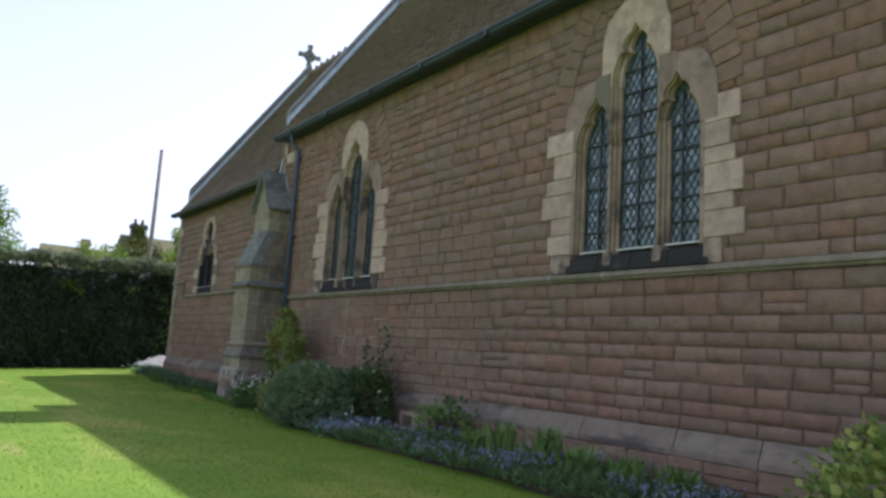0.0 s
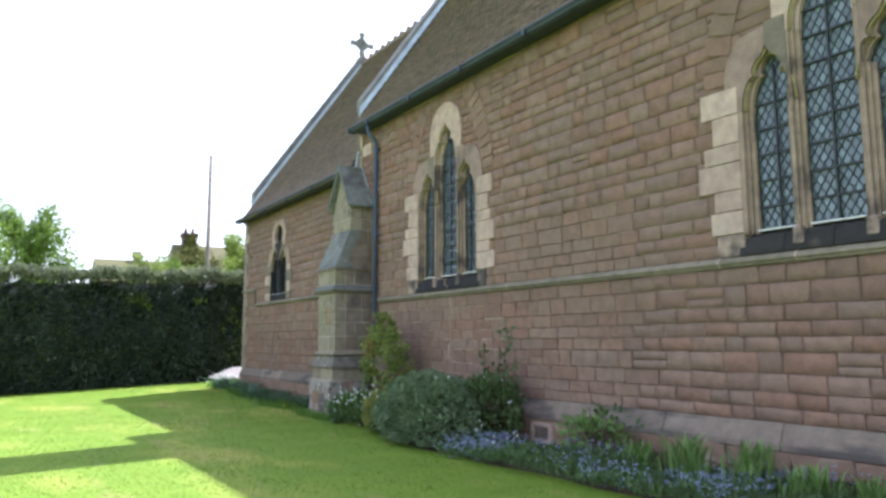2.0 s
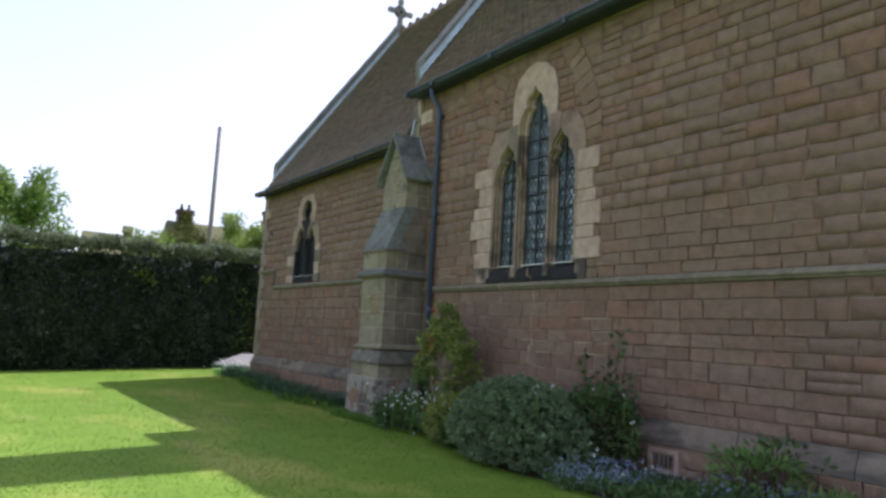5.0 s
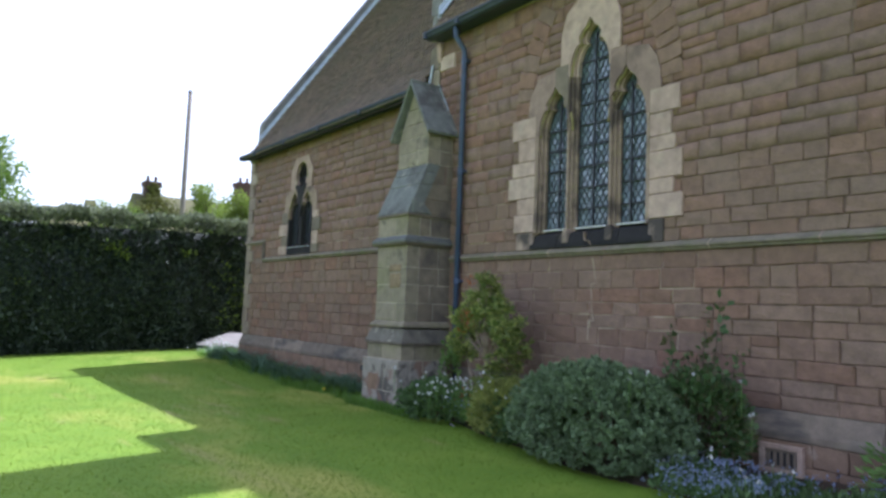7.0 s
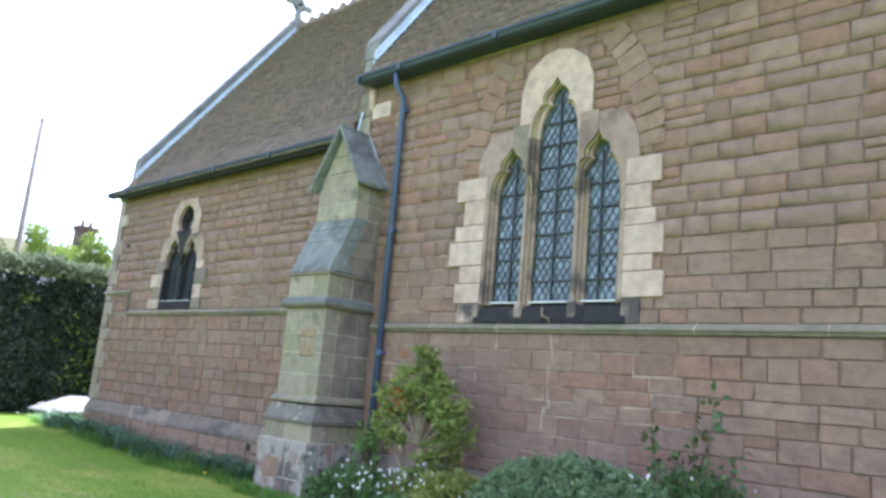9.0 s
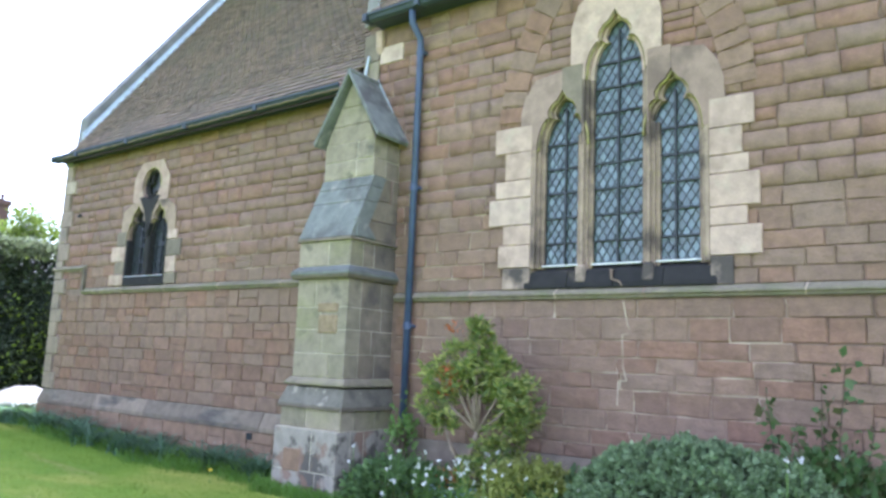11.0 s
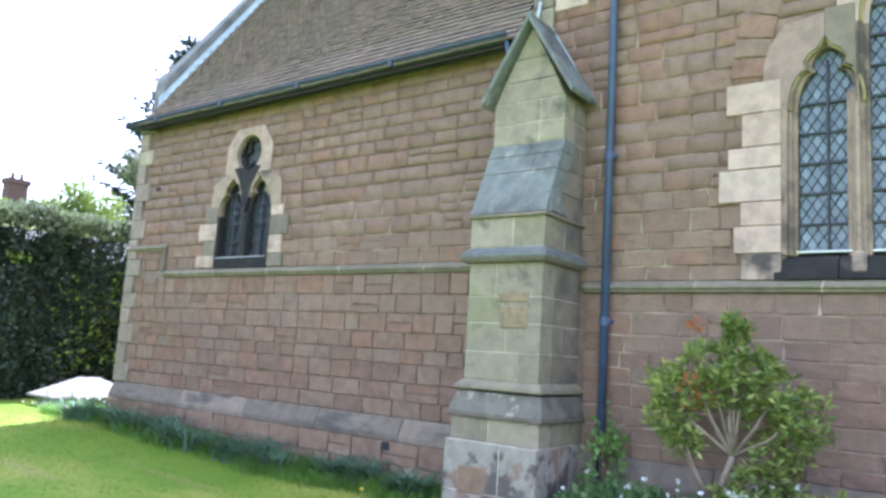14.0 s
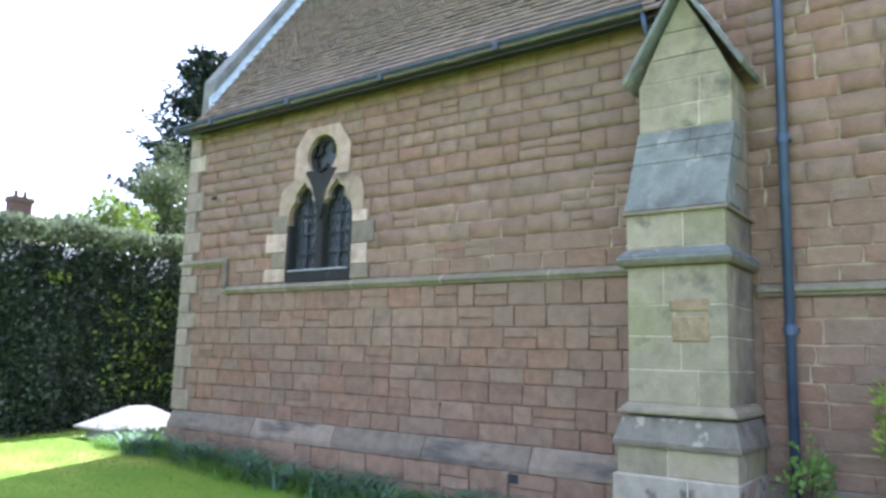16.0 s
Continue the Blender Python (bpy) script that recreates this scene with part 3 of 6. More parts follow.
# ---- chancel window of two lights ----
W3 = 22.40
OUT3 = [(0.98, 2.88), (0.98, 3.9), (0.84, 4.08), (0.82, 4.28), (0.56, 4.42), (0.56, 4.88), (0.33, 5.17), (-0.33, 5.17), (-0.56, 4.84), (-0.57, 4.40), (-0.80, 4.24), (-0.86, 3.84), (-0.95, 3.8), (-0.95, 2.88)]
JAMBS3_A = [(2.88, 3.09, 1.12), (3.09, 3.33, 0.97), (3.33, 3.62, 1.12), (3.62, 3.90, 0.98)]
JAMBS3_B = [(2.88, 3.08, 1.00), (3.08, 3.37, 0.96), (3.37, 3.67, 1.08), (3.67, 3.84, 0.94)]


def two_light_window(number):
    w = thing("window_%d" % number, "small two-light chancel window with a round opening above, sooty stone", "window", (FACE, W3, 0), kind="structure")
    for sign, jambs in ((1, JAMBS3_A), (-1, JAMBS3_B)):
        for i, (z0, z1, half) in enumerate(jambs):
            y0, y1 = sorted((sign * 0.66, sign * half))
            part("jamb_stone", Solid().box(-0.035, 0.12, y0 + 0.004, y1 - 0.004, z0 + 0.004, z1 - 0.004), DARK_ASHLAR if (sign > 0) == (i % 2 == 1) else CREAM, w, bevel=0.007)
        shoulder = Solid()
        half = arch(0.27, 3.72, 4.30, 0.06)
        inner = [(sign * 0.335 + s * v, z) for s, seq in ((-sign, half), (sign, half[-2::-1])) for v, z in seq]
        shoulder.prism(inner + [(sign * 0.86, 3.72), (sign * 0.86, 4.08), (sign * 0.82, 4.26), (sign * 0.56, 4.41), (sign * 0.003, 4.43), (sign * 0.003, 3.72)], -0.03, 0.06)
        part("shoulder_stone", shoulder, TRACERY, w, "sooty carved shoulder stone")
        half = arch(0.27, 3.72, 4.30, 0.0)
        inner = [(sign * 0.335 + s * v, z) for s, seq in ((-sign, half), (sign, half[-2::-1])) for v, z in seq]
        part("inner_order", Solid().prism(inner + [(sign * 0.70, 3.72), (sign * 0.70, 4.40), (sign * 0.003, 4.40), (sign * 0.003, 3.72)], 0.06, 0.12), SOOT, w)
        y0, y1 = sorted((sign * 0.605, sign * 0.67))
        part("jamb_moulding", Solid().box(-0.02, 0.12, y0, y1, 3.03, 3.73), SOOT, w, bevel=0.01)
        lich = Solid()
        ring = arch(0.27, 3.72, 4.30, 0.05)
        lich.tube([(-0.028, sign * 0.335 + sign * v, z) for v, z in ring[4:]], 0.016, 6)
        part("hood_roll", lich, LICHEN, w, smooth=True)
        lattice(w, sign * 0.335, 0.27, 3.03, 3.72, 4.30, 0.125, 0.098, 0.155, DARK_GLASS)
        part("guard_bar", Solid().box(-0.012, -0.002, sign * 0.335 - 0.004, sign * 0.335 + 0.004, 3.05, 4.05), CAME, w, "dark guard bar")
    part("spandrel", Solid().prism([(0, 3.72), (0.075, 4.0), (0.15, 4.24), (0.22, 4.36), (0.33, 4.50), (0.2, 4.52), (0.0, 4.44), (-0.2, 4.52), (-0.33, 4.50), (-0.22, 4.36), (-0.15, 4.24), (-0.075, 4.0)], -0.037, 0.04), SOOT, w, "soot-blackened stone between the lights")
    part("mullion", Solid().box(-0.015, 0.2, -0.065, 0.065, 2.95, 3.78), SOOT, w, bevel=0.02)
    # round opening in the pale head
    n = 20
    ring = [(0.0 + 0.30 * math.cos(a), 4.74 + 0.30 * math.sin(a)) for a in [math.pi / 2 + 2 * math.pi * i / n for i in range(n + 1)]]
    head = [(0.0, 5.17), (0.33, 5.17), (0.56, 4.88), (0.56, 4.415), (-0.56, 4.415), (-0.57, 4.84), (-0.33, 5.17), (-0.002, 5.17)]
    hs = Solid().prism(head + [(-0.002, 5.04)] + ring[1:-1] + [(0.0, 5.04)], -0.034, 0.06)
    part("head_stone", hs, CREAM, w, "pale cream angular head stone")
    foil = Solid()
    for k in range(3):
        a = math.pi / 2 + k * 2 * math.pi / 3
        c = (0.125 * math.cos(a), 4.74 + 0.125 * math.sin(a))
        foil.tube([(0.09, c[0] + 0.135 * math.cos(a + b), c[1] + 0.135 * math.sin(a + b)) for b in [-2.2 + 4.4 * i / 10 for i in range(11)]], 0.03, 6)
    part("trefoil_cusps", foil, SOOT, w, "sooty trefoil tracery", smooth=True)
    part("round_order", Solid().tube([(0.075, 0.29 * math.cos(a), 4.74 + 0.29 * math.sin(a)) for a in [2 * math.pi * i / 24 for i in range(25)]], 0.035, 6), SOOT, w, smooth=True)
    arc = [2 * math.pi * i / 24 for i in range(5, 14)]
    part("hood_roll", Solid().tube([(-0.02, 0.31 * math.cos(a), 4.74 + 0.31 * math.sin(a)) for a in arc], 0.02, 6), LICHEN, w, smooth=True)
    part("round_pane", Solid().prism([(0.3 * math.cos(2 * math.pi * i / n), 4.74 + 0.3 * math.sin(2 * math.pi * i / n)) for i in range(n)], 0.13, 0.136), DARK_GLASS, w)
    part("sill_stone", Solid().prism([(-0.66, 2.87), (0.66, 2.87), (0.66, 3.035), (-0.66, 3.035)], -0.03, 0.26), SOOT, w, "soot-blackened sill", bevel=0.012)
    part("sill_flashing", Solid().box(-0.034, 0.2, -0.6, 0.6, 3.035, 3.045), LEAD, w)


two_light_window(3)


# ---- walls ----
def wall_core(name, y0, y1, z1, openings, label):
    s = Solid()
    cuts = sorted(openings)
    y = y0
    for lo, hi, tiers in cuts:
        s.box(FACE + 0.016, FACE + 0.62, y, lo, -0.3, z1)
        z = tiers[0][1]
        s.box(FACE + 0.016, FACE + 0.62, lo, hi, -0.3, tiers[0][1])
        mid = (lo + hi) / 2
        for half, za, zb in tiers:
            if half < (hi - lo) / 2 - 0.01:
                s.box(FACE + 0.016, FACE + 0.62, lo, mid - half, za, zb)
                s.box(FACE + 0.016, FACE + 0.62, mid + half, hi, za, zb)
            z = zb
        s.box(FACE + 0.016, FACE + 0.62, lo, hi, z, z1)
        y = hi
    s.box(FACE + 0.016, FACE + 0.62, y, y1, -0.3, z1)
    return tagged(part(name, s, MORTAR), label, "wall", kind="structure")


TIERS = [(1.0, 2.75, 5.0), (0.42, 5.0, 5.85)]
nave_wall = wall_core("wall_nave", -15.0, NAVE_END, 6.5, [(W1 - 1.0, W1 + 1.0, TIERS), (W2 - 1.0, W2 + 1.0, TIERS)],
                      "tall nave wall of coursed red-brown sandstone blocks")
chancel_wall = wall_core("wall_chancel", NAVE_END, EAST, 5.6, [(W3 - 0.62, W3 + 0.62, [(0.62, 2.95, 4.35), (0.33, 4.35, 5.05)])],
                         "lower chancel wall of coursed red-brown sandstone blocks")
outer = Solid()
outer.box(15.1, 15.7, -15, EAST, -0.3, 6.5)
tagged(part("wall_far", outer, MORTAR), "far long wall of the church", "wall", kind="structure")
inside = Solid().box(FACE + 0.63, 15.09, -14.4, EAST - 0.7, 0.3, 0.32)
tagged(part("floor_inside", inside, DARK), "dark floor inside the church", "floor", kind="structure")


def gable(name, y0, y1, z_eave, label):
    top = z_eave + (RIDGE_X - FACE) * PITCH
    s = Solid().prism([(FACE + 0.03, -0.3), (FACE + 0.03, z_eave), (RIDGE_X, top), (15.1, z_eave), (15.1, -0.3)], y0, y1, "y")
    return tagged(part(name, s, MORTAR), label, "wall", kind="structure")


gable("wall_gable_east", EAST - 0.6, EAST - 0.002, 5.62, "pointed east gable wall of the chancel")
gable("wall_gable_west", -15.6, -15.0, 6.52, "plain west gable wall")
s = Solid().prism([(FACE + 0.635, 5.62), (RIDGE_X, 11.6), (15.09, 5.62), (15.09, 6.52), (RIDGE_X, 12.3), (FACE + 0.635, 6.52)], NAVE_END - 0.6, NAVE_END - 0.01, "y")
tagged(part("wall_gable_nave", s, MORTAR), "upper gable of the nave above the chancel roof", "wall", kind="structure")
s = Solid().box(FACE + 0.03, FACE + 0.635, NAVE_END, NAVE_END + 0.14, 5.3, 6.5)
part("gable_return", s, MORTAR, nave_wall)


# rock-faced blocks
def block_shape(seed):
    r = random.Random(seed)
    us, vs = (-0.5, -0.465, 0.0, 0.465, 0.5), (-0.5, -0.45, 0.0, 0.45, 0.5)
    verts, faces = [], []
    for i, u in enumerate(us):
        for j, v in enumerate(vs):
            edge = i in (0, 4) or j in (0, 4)
            x = 0.006 + r.uniform(-0.005, 0.006) if edge else -r.uniform(-0.001, 0.012)
            verts.append((x, u + (r.uniform(-0.015, 0.015) if not (i in (0, 4)) else r.uniform(-0.014, 0.034) * (1 if i == 0 else -1)),
                          v + r.uniform(-0.03, 0.062) * ((j == 0) - (j == 4)) + (r.uniform(-0.02, 0.02) if 0 < j < 4 else 0)))
    for i in range(4):
        for j in range(4):
            faces.append((i * 5 + j, i * 5 + j + 1, (i + 1) * 5 + j + 1, (i + 1) * 5 + j))
    rim = [i * 5 for i in range(5)] + [20 + j for j in range(1, 5)] + [i * 5 + 4 for i in range(3, -1, -1)] + [j for j in range(3, 0, -1)]
    k = len(verts)
    verts += [(0.05, verts[q][1], verts[q][2]) for q in rim]
    m = len(rim)
    for q in range(m):
        faces.append((rim[q], rim[(q + 1) % m], k + (q + 1) % m, k + q))
    return verts, faces


BLOCKS = [block_shape(40 + i) for i in range(10)]


def block_mesh(i, material):
    v, f = BLOCKS[i]
    return Solid().add(v, f).mesh("stone_block")


def lay_courses(y0, y1, z0, z1, gaps, seed, heights=(0.15, 0.25), lengths=(0.19, 0.47)):
    """Blocks of a coursed wall as (y, z, width, height, shape). gaps(z): list of (from, to) left free there."""
    r = random.Random(seed)
    rows, z = [], z0
    while z < z1 - 0.05:
        h = r.uniform(*heights)
        if z1 - z - h < 0.12:
            h = z1 - z
        rows.append((z, h))
        z += h
    out = []
    for z, h in rows:
        cuts = []
        for s in (0.05, 0.35, 0.65, 0.95):
            g = gaps(z + s * h)
            cuts.append(g)
        spans = []
        for k in range(len(cuts[0]) if cuts else 0):
            lo, hi = max(c[k][0] for c in cuts), min(c[k][1] for c in cuts)
            if hi > lo:
                spans.append((lo, hi))
        y = y0
        while y < y1 - 0.02:
            w = r.uniform(*lengths) * (1.0 if r.random() > 0.15 else 1.3)
            e = y + w
            for lo, hi in spans:
                if lo <= y < hi:
                    y = hi
                    e = y + w
                if y < lo < e + 0.12:
                    e = lo
            if y1 - e < 0.15:
                e = y1
            if e - y > 0.04:
                if r.random() < 0.13 and h > 0.2 and e - y > 0.25:
                    q = r.uniform(0.4, 0.6)
                    out.append(((y + e) / 2, z + h * q / 2, e - y, h * q, r.randrange(10)))
                    out.append(((y + e) / 2, z + h * (1 + q) / 2, e - y, h * (1 - q), r.randrange(10)))
                else:
                    out.append(((y + e) / 2, z + h / 2, e - y, h, r.randrange(10)))
            y = e
    return out


def window_gaps(z):
    g = []
    for c in (W1, W2):
        h = head_half(z)
        g.append((c - h, c + h))
    return g


def chancel_gaps(z):
    side_a = side_b = 0.0
    if 2.88 < z < 5.17:
        side_a = 0.95 if z < 3.9 else 0.80 if z < 4.28 else 0.54 if z < 4.86 else 0.3
        side_b = 0.92 if z < 3.82 else 0.78 if z < 4.22 else 0.54 if z < 4.83 else 0.3
    return [(W3 - side_b, W3 + side_a)]


JOINT = 0.007


def lay_wall(wall, blocks, material, near, x=FACE, name="stone_block"):
    """The blocks picked by near() are objects of their own, the others one mesh."""
    shapes = []
    for i in range(10):
        me = block_mesh(i, material)
        me.materials.append(material)
        shapes.append(me)
    V, F, k, count = [], [], 0, 0
    for y, z, w, h, i in blocks:
        sy, sz = w - JOINT, h - JOINT
        turn = Matrix.Rotation(0.016 * math.sin(37.0 * y + 91.0 * z), 4, "X")
        if near(y, z) and count < 300:
            ob = new(name, shapes[i])
            ob.parent = wall
            ob.matrix_basis = Matrix.Translation((x, y, z)) @ turn @ Matrix.Diagonal((1, sy, sz, 1))
            count += 1
        else:
            v, f = BLOCKS[i]
            a = (np.array(v) * np.array([1, sy, sz])) @ np.array(turn.to_3x3()).T + np.array([x, y, z])
            V.append(a)
            F += [tuple(q + k for q in face) for face in f]
            k += len(v)
    if V:
        far = soup(name + "s", np.concatenate(V), F, material, wall)
        tagged(far, "coursed sandstone blocks", kind="stuff")


# ---- plinths ----
def plinth(name, y0, y1, z_low, z_top, step, seed, skip=()):
    p = thing(name, "sloping grey stone plinth course above red base blocks", "plinth", (FACE, y0, 0), kind="structure")
    r = random.Random(seed)
    y = y0
    while y < y1 - 0.05:
        e = min(y1, y + r.uniform(0.9, 1.7))
        if y1 - e < 0.4:
            e = y1
        prof = [(0.03, z_low), (-step, z_low), (-step, z_low + 0.07), (-0.004, z_top), (0.03, z_top)]
        s = Solid().add([(a, yy - y0, b) for yy in (y + 0.004, e - 0.004) for a, b in prof],
                        [(0, 1, 2, 3, 4), (9, 8, 7, 6, 5)] + [(j, j + 5, (j + 1) % 5 + 5, (j + 1) % 5) for j in range(5)])
        part("plinth_stone", s, PLINTH_GREY, p, bevel=0.008)
        y = e
    part("base_backing", Solid().box(-step + 0.028, 0.03, 0, y1 - y0, -0.3, z_low), MORTAR, p)
    return p


nave_plinth = plinth("plinth_nave", -15.0, 16.40, 0.50, 0.785, 0.10, 3)
chancel_plinth = plinth("plinth_chancel", 17.45, EAST, 0.60, 0.885, 0.10, 5)


# ---- string courses ----
def string_course(name, y0, y1, z, seed):
    c = thing(name, "moulded stone string course, greenish on top", "string course", (FACE, y0, 0), kind="structure")
    r = random.Random(seed)
    y = y0
    while y < y1 - 0.05:
        e = min(y1, y + r.uniform(0.9, 1.6))
        if y1 - e < 0.4:
            e = y1
        prof = [(0.03, z + 0.012), (-0.035, z + 0.012), (-0.045, z + 0.045), (-0.075, z + 0.05), (-0.075, z + 0.075), (-0.01, z + 0.13), (0.03, z + 0.13)]
        n = len(prof)
        part("string_stone", Solid().add([(a, yy - y0, b) for yy in (y + 0.003, e - 0.003) for a, b in prof],
                                         [tuple(range(n)), tuple(range(2 * n - 1, n - 1, -1))] + [(j, j + n, (j + 1) % n + n, (j + 1) % n) for j in range(n)]), STRING, c, bevel=0.005)
        if e < y1 - 0.05 and r.random() < 0.75:
            slant = r.uniform(-0.02, 0.02)
            jp = [(0.03, z + 0.010), (-0.038, z + 0.010), (-0.048, z + 0.043), (-0.078, z + 0.048), (-0.078, z + 0.076), (-0.012, z + 0.133), (0.03, z + 0.133)]
            part("mortar_joint", Solid().add([(a, e - y0 + d + slant * (b - z) / 0.13, b) for d in (-0.009, 0.009) for a, b in jp],
                                             [tuple(range(n)), tuple(range(2 * n - 1, n - 1, -1))] + [(j, j + n, (j + 1) % n + n, (j + 1) % n) for j in range(n)]), NEW_MORTAR, c, "pale mortar joint")
        y = e
    return c


string_course("string_course_nave", -15.0, 16.42, 2.475, 8)
string_course("string_course_chancel", 17.42, 24.46, 2.735, 9)
string_course("string_course_corner", 24.40, EAST + 0.07, 3.20, 10)
st = thing("string_course_step", "dark upright step of the string course", "string course", (FACE, 24.43, 0), kind="structure")
part("step_stone", Solid().box(-0.07, 0.03, -0.035, 0.035, 2.80, 3.25), DARK_ASHLAR, st, bevel=0.01)


# ---- corner stones of the chancel ----
def corner_stones():
    c = thing("quoins_chancel", "pale dressed corner stones of the chancel", "quoins", (FACE, EAST, 0), kind="structure")
    r = random.Random(12)
    z, long = 0.89, True
    while z < 5.45:
        h = min(r.uniform(0.26, 0.40), 5.5 - z)
        w = 0.42 if long else 0.24
        part("quoin_stone", Solid().box(-0.035, 0.3, -w + 0.0, 0.03, z + 0.004, z + h - 0.004), QUOIN, c, bevel=0.01)
        z += h
        long = not long
    part("iron_hook", Solid().tube([(0.0, -0.72, 4.36), (-0.07, -0.74, 4.33), (-0.08, -0.82, 4.33)], 0.03, 6), IRON_AND_HOLE_BLACK, c, "rusty iron hook")


corner_stones()


# ---- buttress ----
def buttress():
    yc = 16.92
    b = thing("buttress", "stepped gabled stone buttress, green with lichen, render flaking at its foot", "buttress", (0, yc, 0))
    rnd = random.Random(4)

    def ring(x0, half, z0, z1, mat_front, mat_side, h=0.30, back=FACE + 0.03):
        z = z0
        while z < z1 - 0.02:
            e = min(z1, z + rnd.uniform(0.85, 1.15) * h)
            if z1 - e < 0.12:
                e = z1
            cut = rnd.uniform(-0.5, 0.5) * half
            for a, c in ((-half, cut), (cut, half)):
                part("ashlar_block", Solid().box(x0 - rnd.random() * 0.006, x0 + 0.24, a + 0.005, c - 0.005, z + 0.005, e - 0.005), mat_front, b, bevel=0.006)
            # side blocks take mat_side, the darker ashlar in the upper stages
            for s in (-1, 1):
                q = x0 + 0.24 + rnd.uniform(0.2, 0.4)
                for xa, xb in ((x0 + 0.244, q), (q, back)):
                    if xb - xa > 0.05:
                        ya, yb = sorted((s * (half - 0.004 - 0.006 * rnd.random()), s * (half - 0.2)))
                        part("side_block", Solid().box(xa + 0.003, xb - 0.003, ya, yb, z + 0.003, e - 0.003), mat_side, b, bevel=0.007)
            z = e
        part("core", Solid().box(x0 + 0.004, back, -half + 0.012, half - 0.012, z0, z1), PALE_MORTAR, b)

    def frustum(x0, x1, h0, h1, z0, z1, mat, label, bevel=0.008):
        s = Solid().add([(x0, -h0, z0), (FACE + 0.03, -h0, z0), (FACE + 0.03, h0, z0), (x0, h0, z0), (x1, -h1, z1), (FACE + 0.03, -h1, z1), (FACE + 0.03, h1, z1), (x1, h1, z1)],
                        [(3, 2, 1, 0), (4, 5, 6, 7), (0, 1, 5, 4), (1, 2, 6, 5), (2, 3, 7, 6), (3, 0, 4, 7)])
        part("weathered_course", s, mat, b, label, bevel=bevel)

    ring(6.00, 0.55, -0.1, 0.86, RENDER_COAT, RENDER_COAT, 0.5)
    part("bare_stone_patch", Solid().box(5.988, 6.03, 0.05, 0.36, 0.34, 0.62), PLINTH_RED, b, "bare red stone where the render fell off", bevel=0.02)
    ring(6.07, 0.53, 0.86, 1.10, ASHLAR, ASHLAR, 0.26)
    frustum(6.03, 6.03, 0.565, 0.565, 1.10, 1.14, DARK_ASHLAR, "dark drip edge")
    frustum(6.03, 6.12, 0.565, 0.50, 1.14, 1.36, BASE_COURSE, "dark grey sloping course")
    frustum(6.07, 6.07, 0.53, 0.53, 1.38, 1.42, ASHLAR, "green moulded edge", 0.014)
    frustum(6.08, 6.15, 0.52, 0.47, 1.42, 1.48, ASHLAR, "green sloping edge")
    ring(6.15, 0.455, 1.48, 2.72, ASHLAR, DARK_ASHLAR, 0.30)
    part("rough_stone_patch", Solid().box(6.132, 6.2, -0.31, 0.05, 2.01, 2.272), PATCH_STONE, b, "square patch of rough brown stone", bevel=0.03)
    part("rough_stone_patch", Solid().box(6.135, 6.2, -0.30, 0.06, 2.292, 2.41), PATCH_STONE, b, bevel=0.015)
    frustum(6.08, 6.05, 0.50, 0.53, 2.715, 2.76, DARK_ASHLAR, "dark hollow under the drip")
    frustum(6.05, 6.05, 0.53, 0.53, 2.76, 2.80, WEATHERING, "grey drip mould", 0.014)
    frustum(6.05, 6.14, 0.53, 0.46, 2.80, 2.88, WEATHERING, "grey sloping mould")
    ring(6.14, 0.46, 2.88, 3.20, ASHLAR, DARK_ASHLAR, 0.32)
    # sloping face in courses
    zs = [3.20, 3.24, 3.74, 3.95, 4.10]
    xs = [6.11, 6.11, 6.33, 6.42, 6.48]
    frustum(6.10, 6.10, 0.49, 0.49, 3.20, 3.235, DARK_ASHLAR, "dark drip edge")
    for i in range(1, 4):
        split = [-0.47, rnd.uniform(-0.15, 0.15), 0.47] if i > 1 else [-0.47, 0.47]
        for a, c in zip(split, split[1:]):
            s = Solid().prism([(xs[i], zs[i] + 0.002), (xs[i + 1], zs[i + 1] - 0.002), (xs[i + 1] + 0.25, zs[i + 1] - 0.002), (xs[i] + 0.25, zs[i] + 0.002)], a + 0.002, c - 0.002, "y")
            part("slope_slab", s, WEATHERING, b, "blue-grey sloping slab", bevel=0.006)
    for s in (-1, 1):
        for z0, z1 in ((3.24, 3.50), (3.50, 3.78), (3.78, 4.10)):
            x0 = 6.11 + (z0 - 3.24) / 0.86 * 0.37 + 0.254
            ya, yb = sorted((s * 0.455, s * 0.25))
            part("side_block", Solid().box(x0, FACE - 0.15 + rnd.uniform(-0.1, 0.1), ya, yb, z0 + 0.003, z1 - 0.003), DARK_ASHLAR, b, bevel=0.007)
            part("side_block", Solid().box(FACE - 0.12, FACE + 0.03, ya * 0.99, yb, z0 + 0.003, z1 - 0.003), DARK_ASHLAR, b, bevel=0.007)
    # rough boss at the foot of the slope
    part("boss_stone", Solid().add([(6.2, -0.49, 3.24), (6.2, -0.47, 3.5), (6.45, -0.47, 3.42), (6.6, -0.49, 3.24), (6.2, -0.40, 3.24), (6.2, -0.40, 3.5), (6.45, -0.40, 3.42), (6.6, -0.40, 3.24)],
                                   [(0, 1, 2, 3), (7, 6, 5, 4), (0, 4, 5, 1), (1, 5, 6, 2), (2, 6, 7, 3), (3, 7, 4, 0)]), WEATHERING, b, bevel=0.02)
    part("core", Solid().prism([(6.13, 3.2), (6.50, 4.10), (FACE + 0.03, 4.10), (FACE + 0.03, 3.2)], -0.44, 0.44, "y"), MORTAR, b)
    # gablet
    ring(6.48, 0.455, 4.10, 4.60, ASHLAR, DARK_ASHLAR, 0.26)
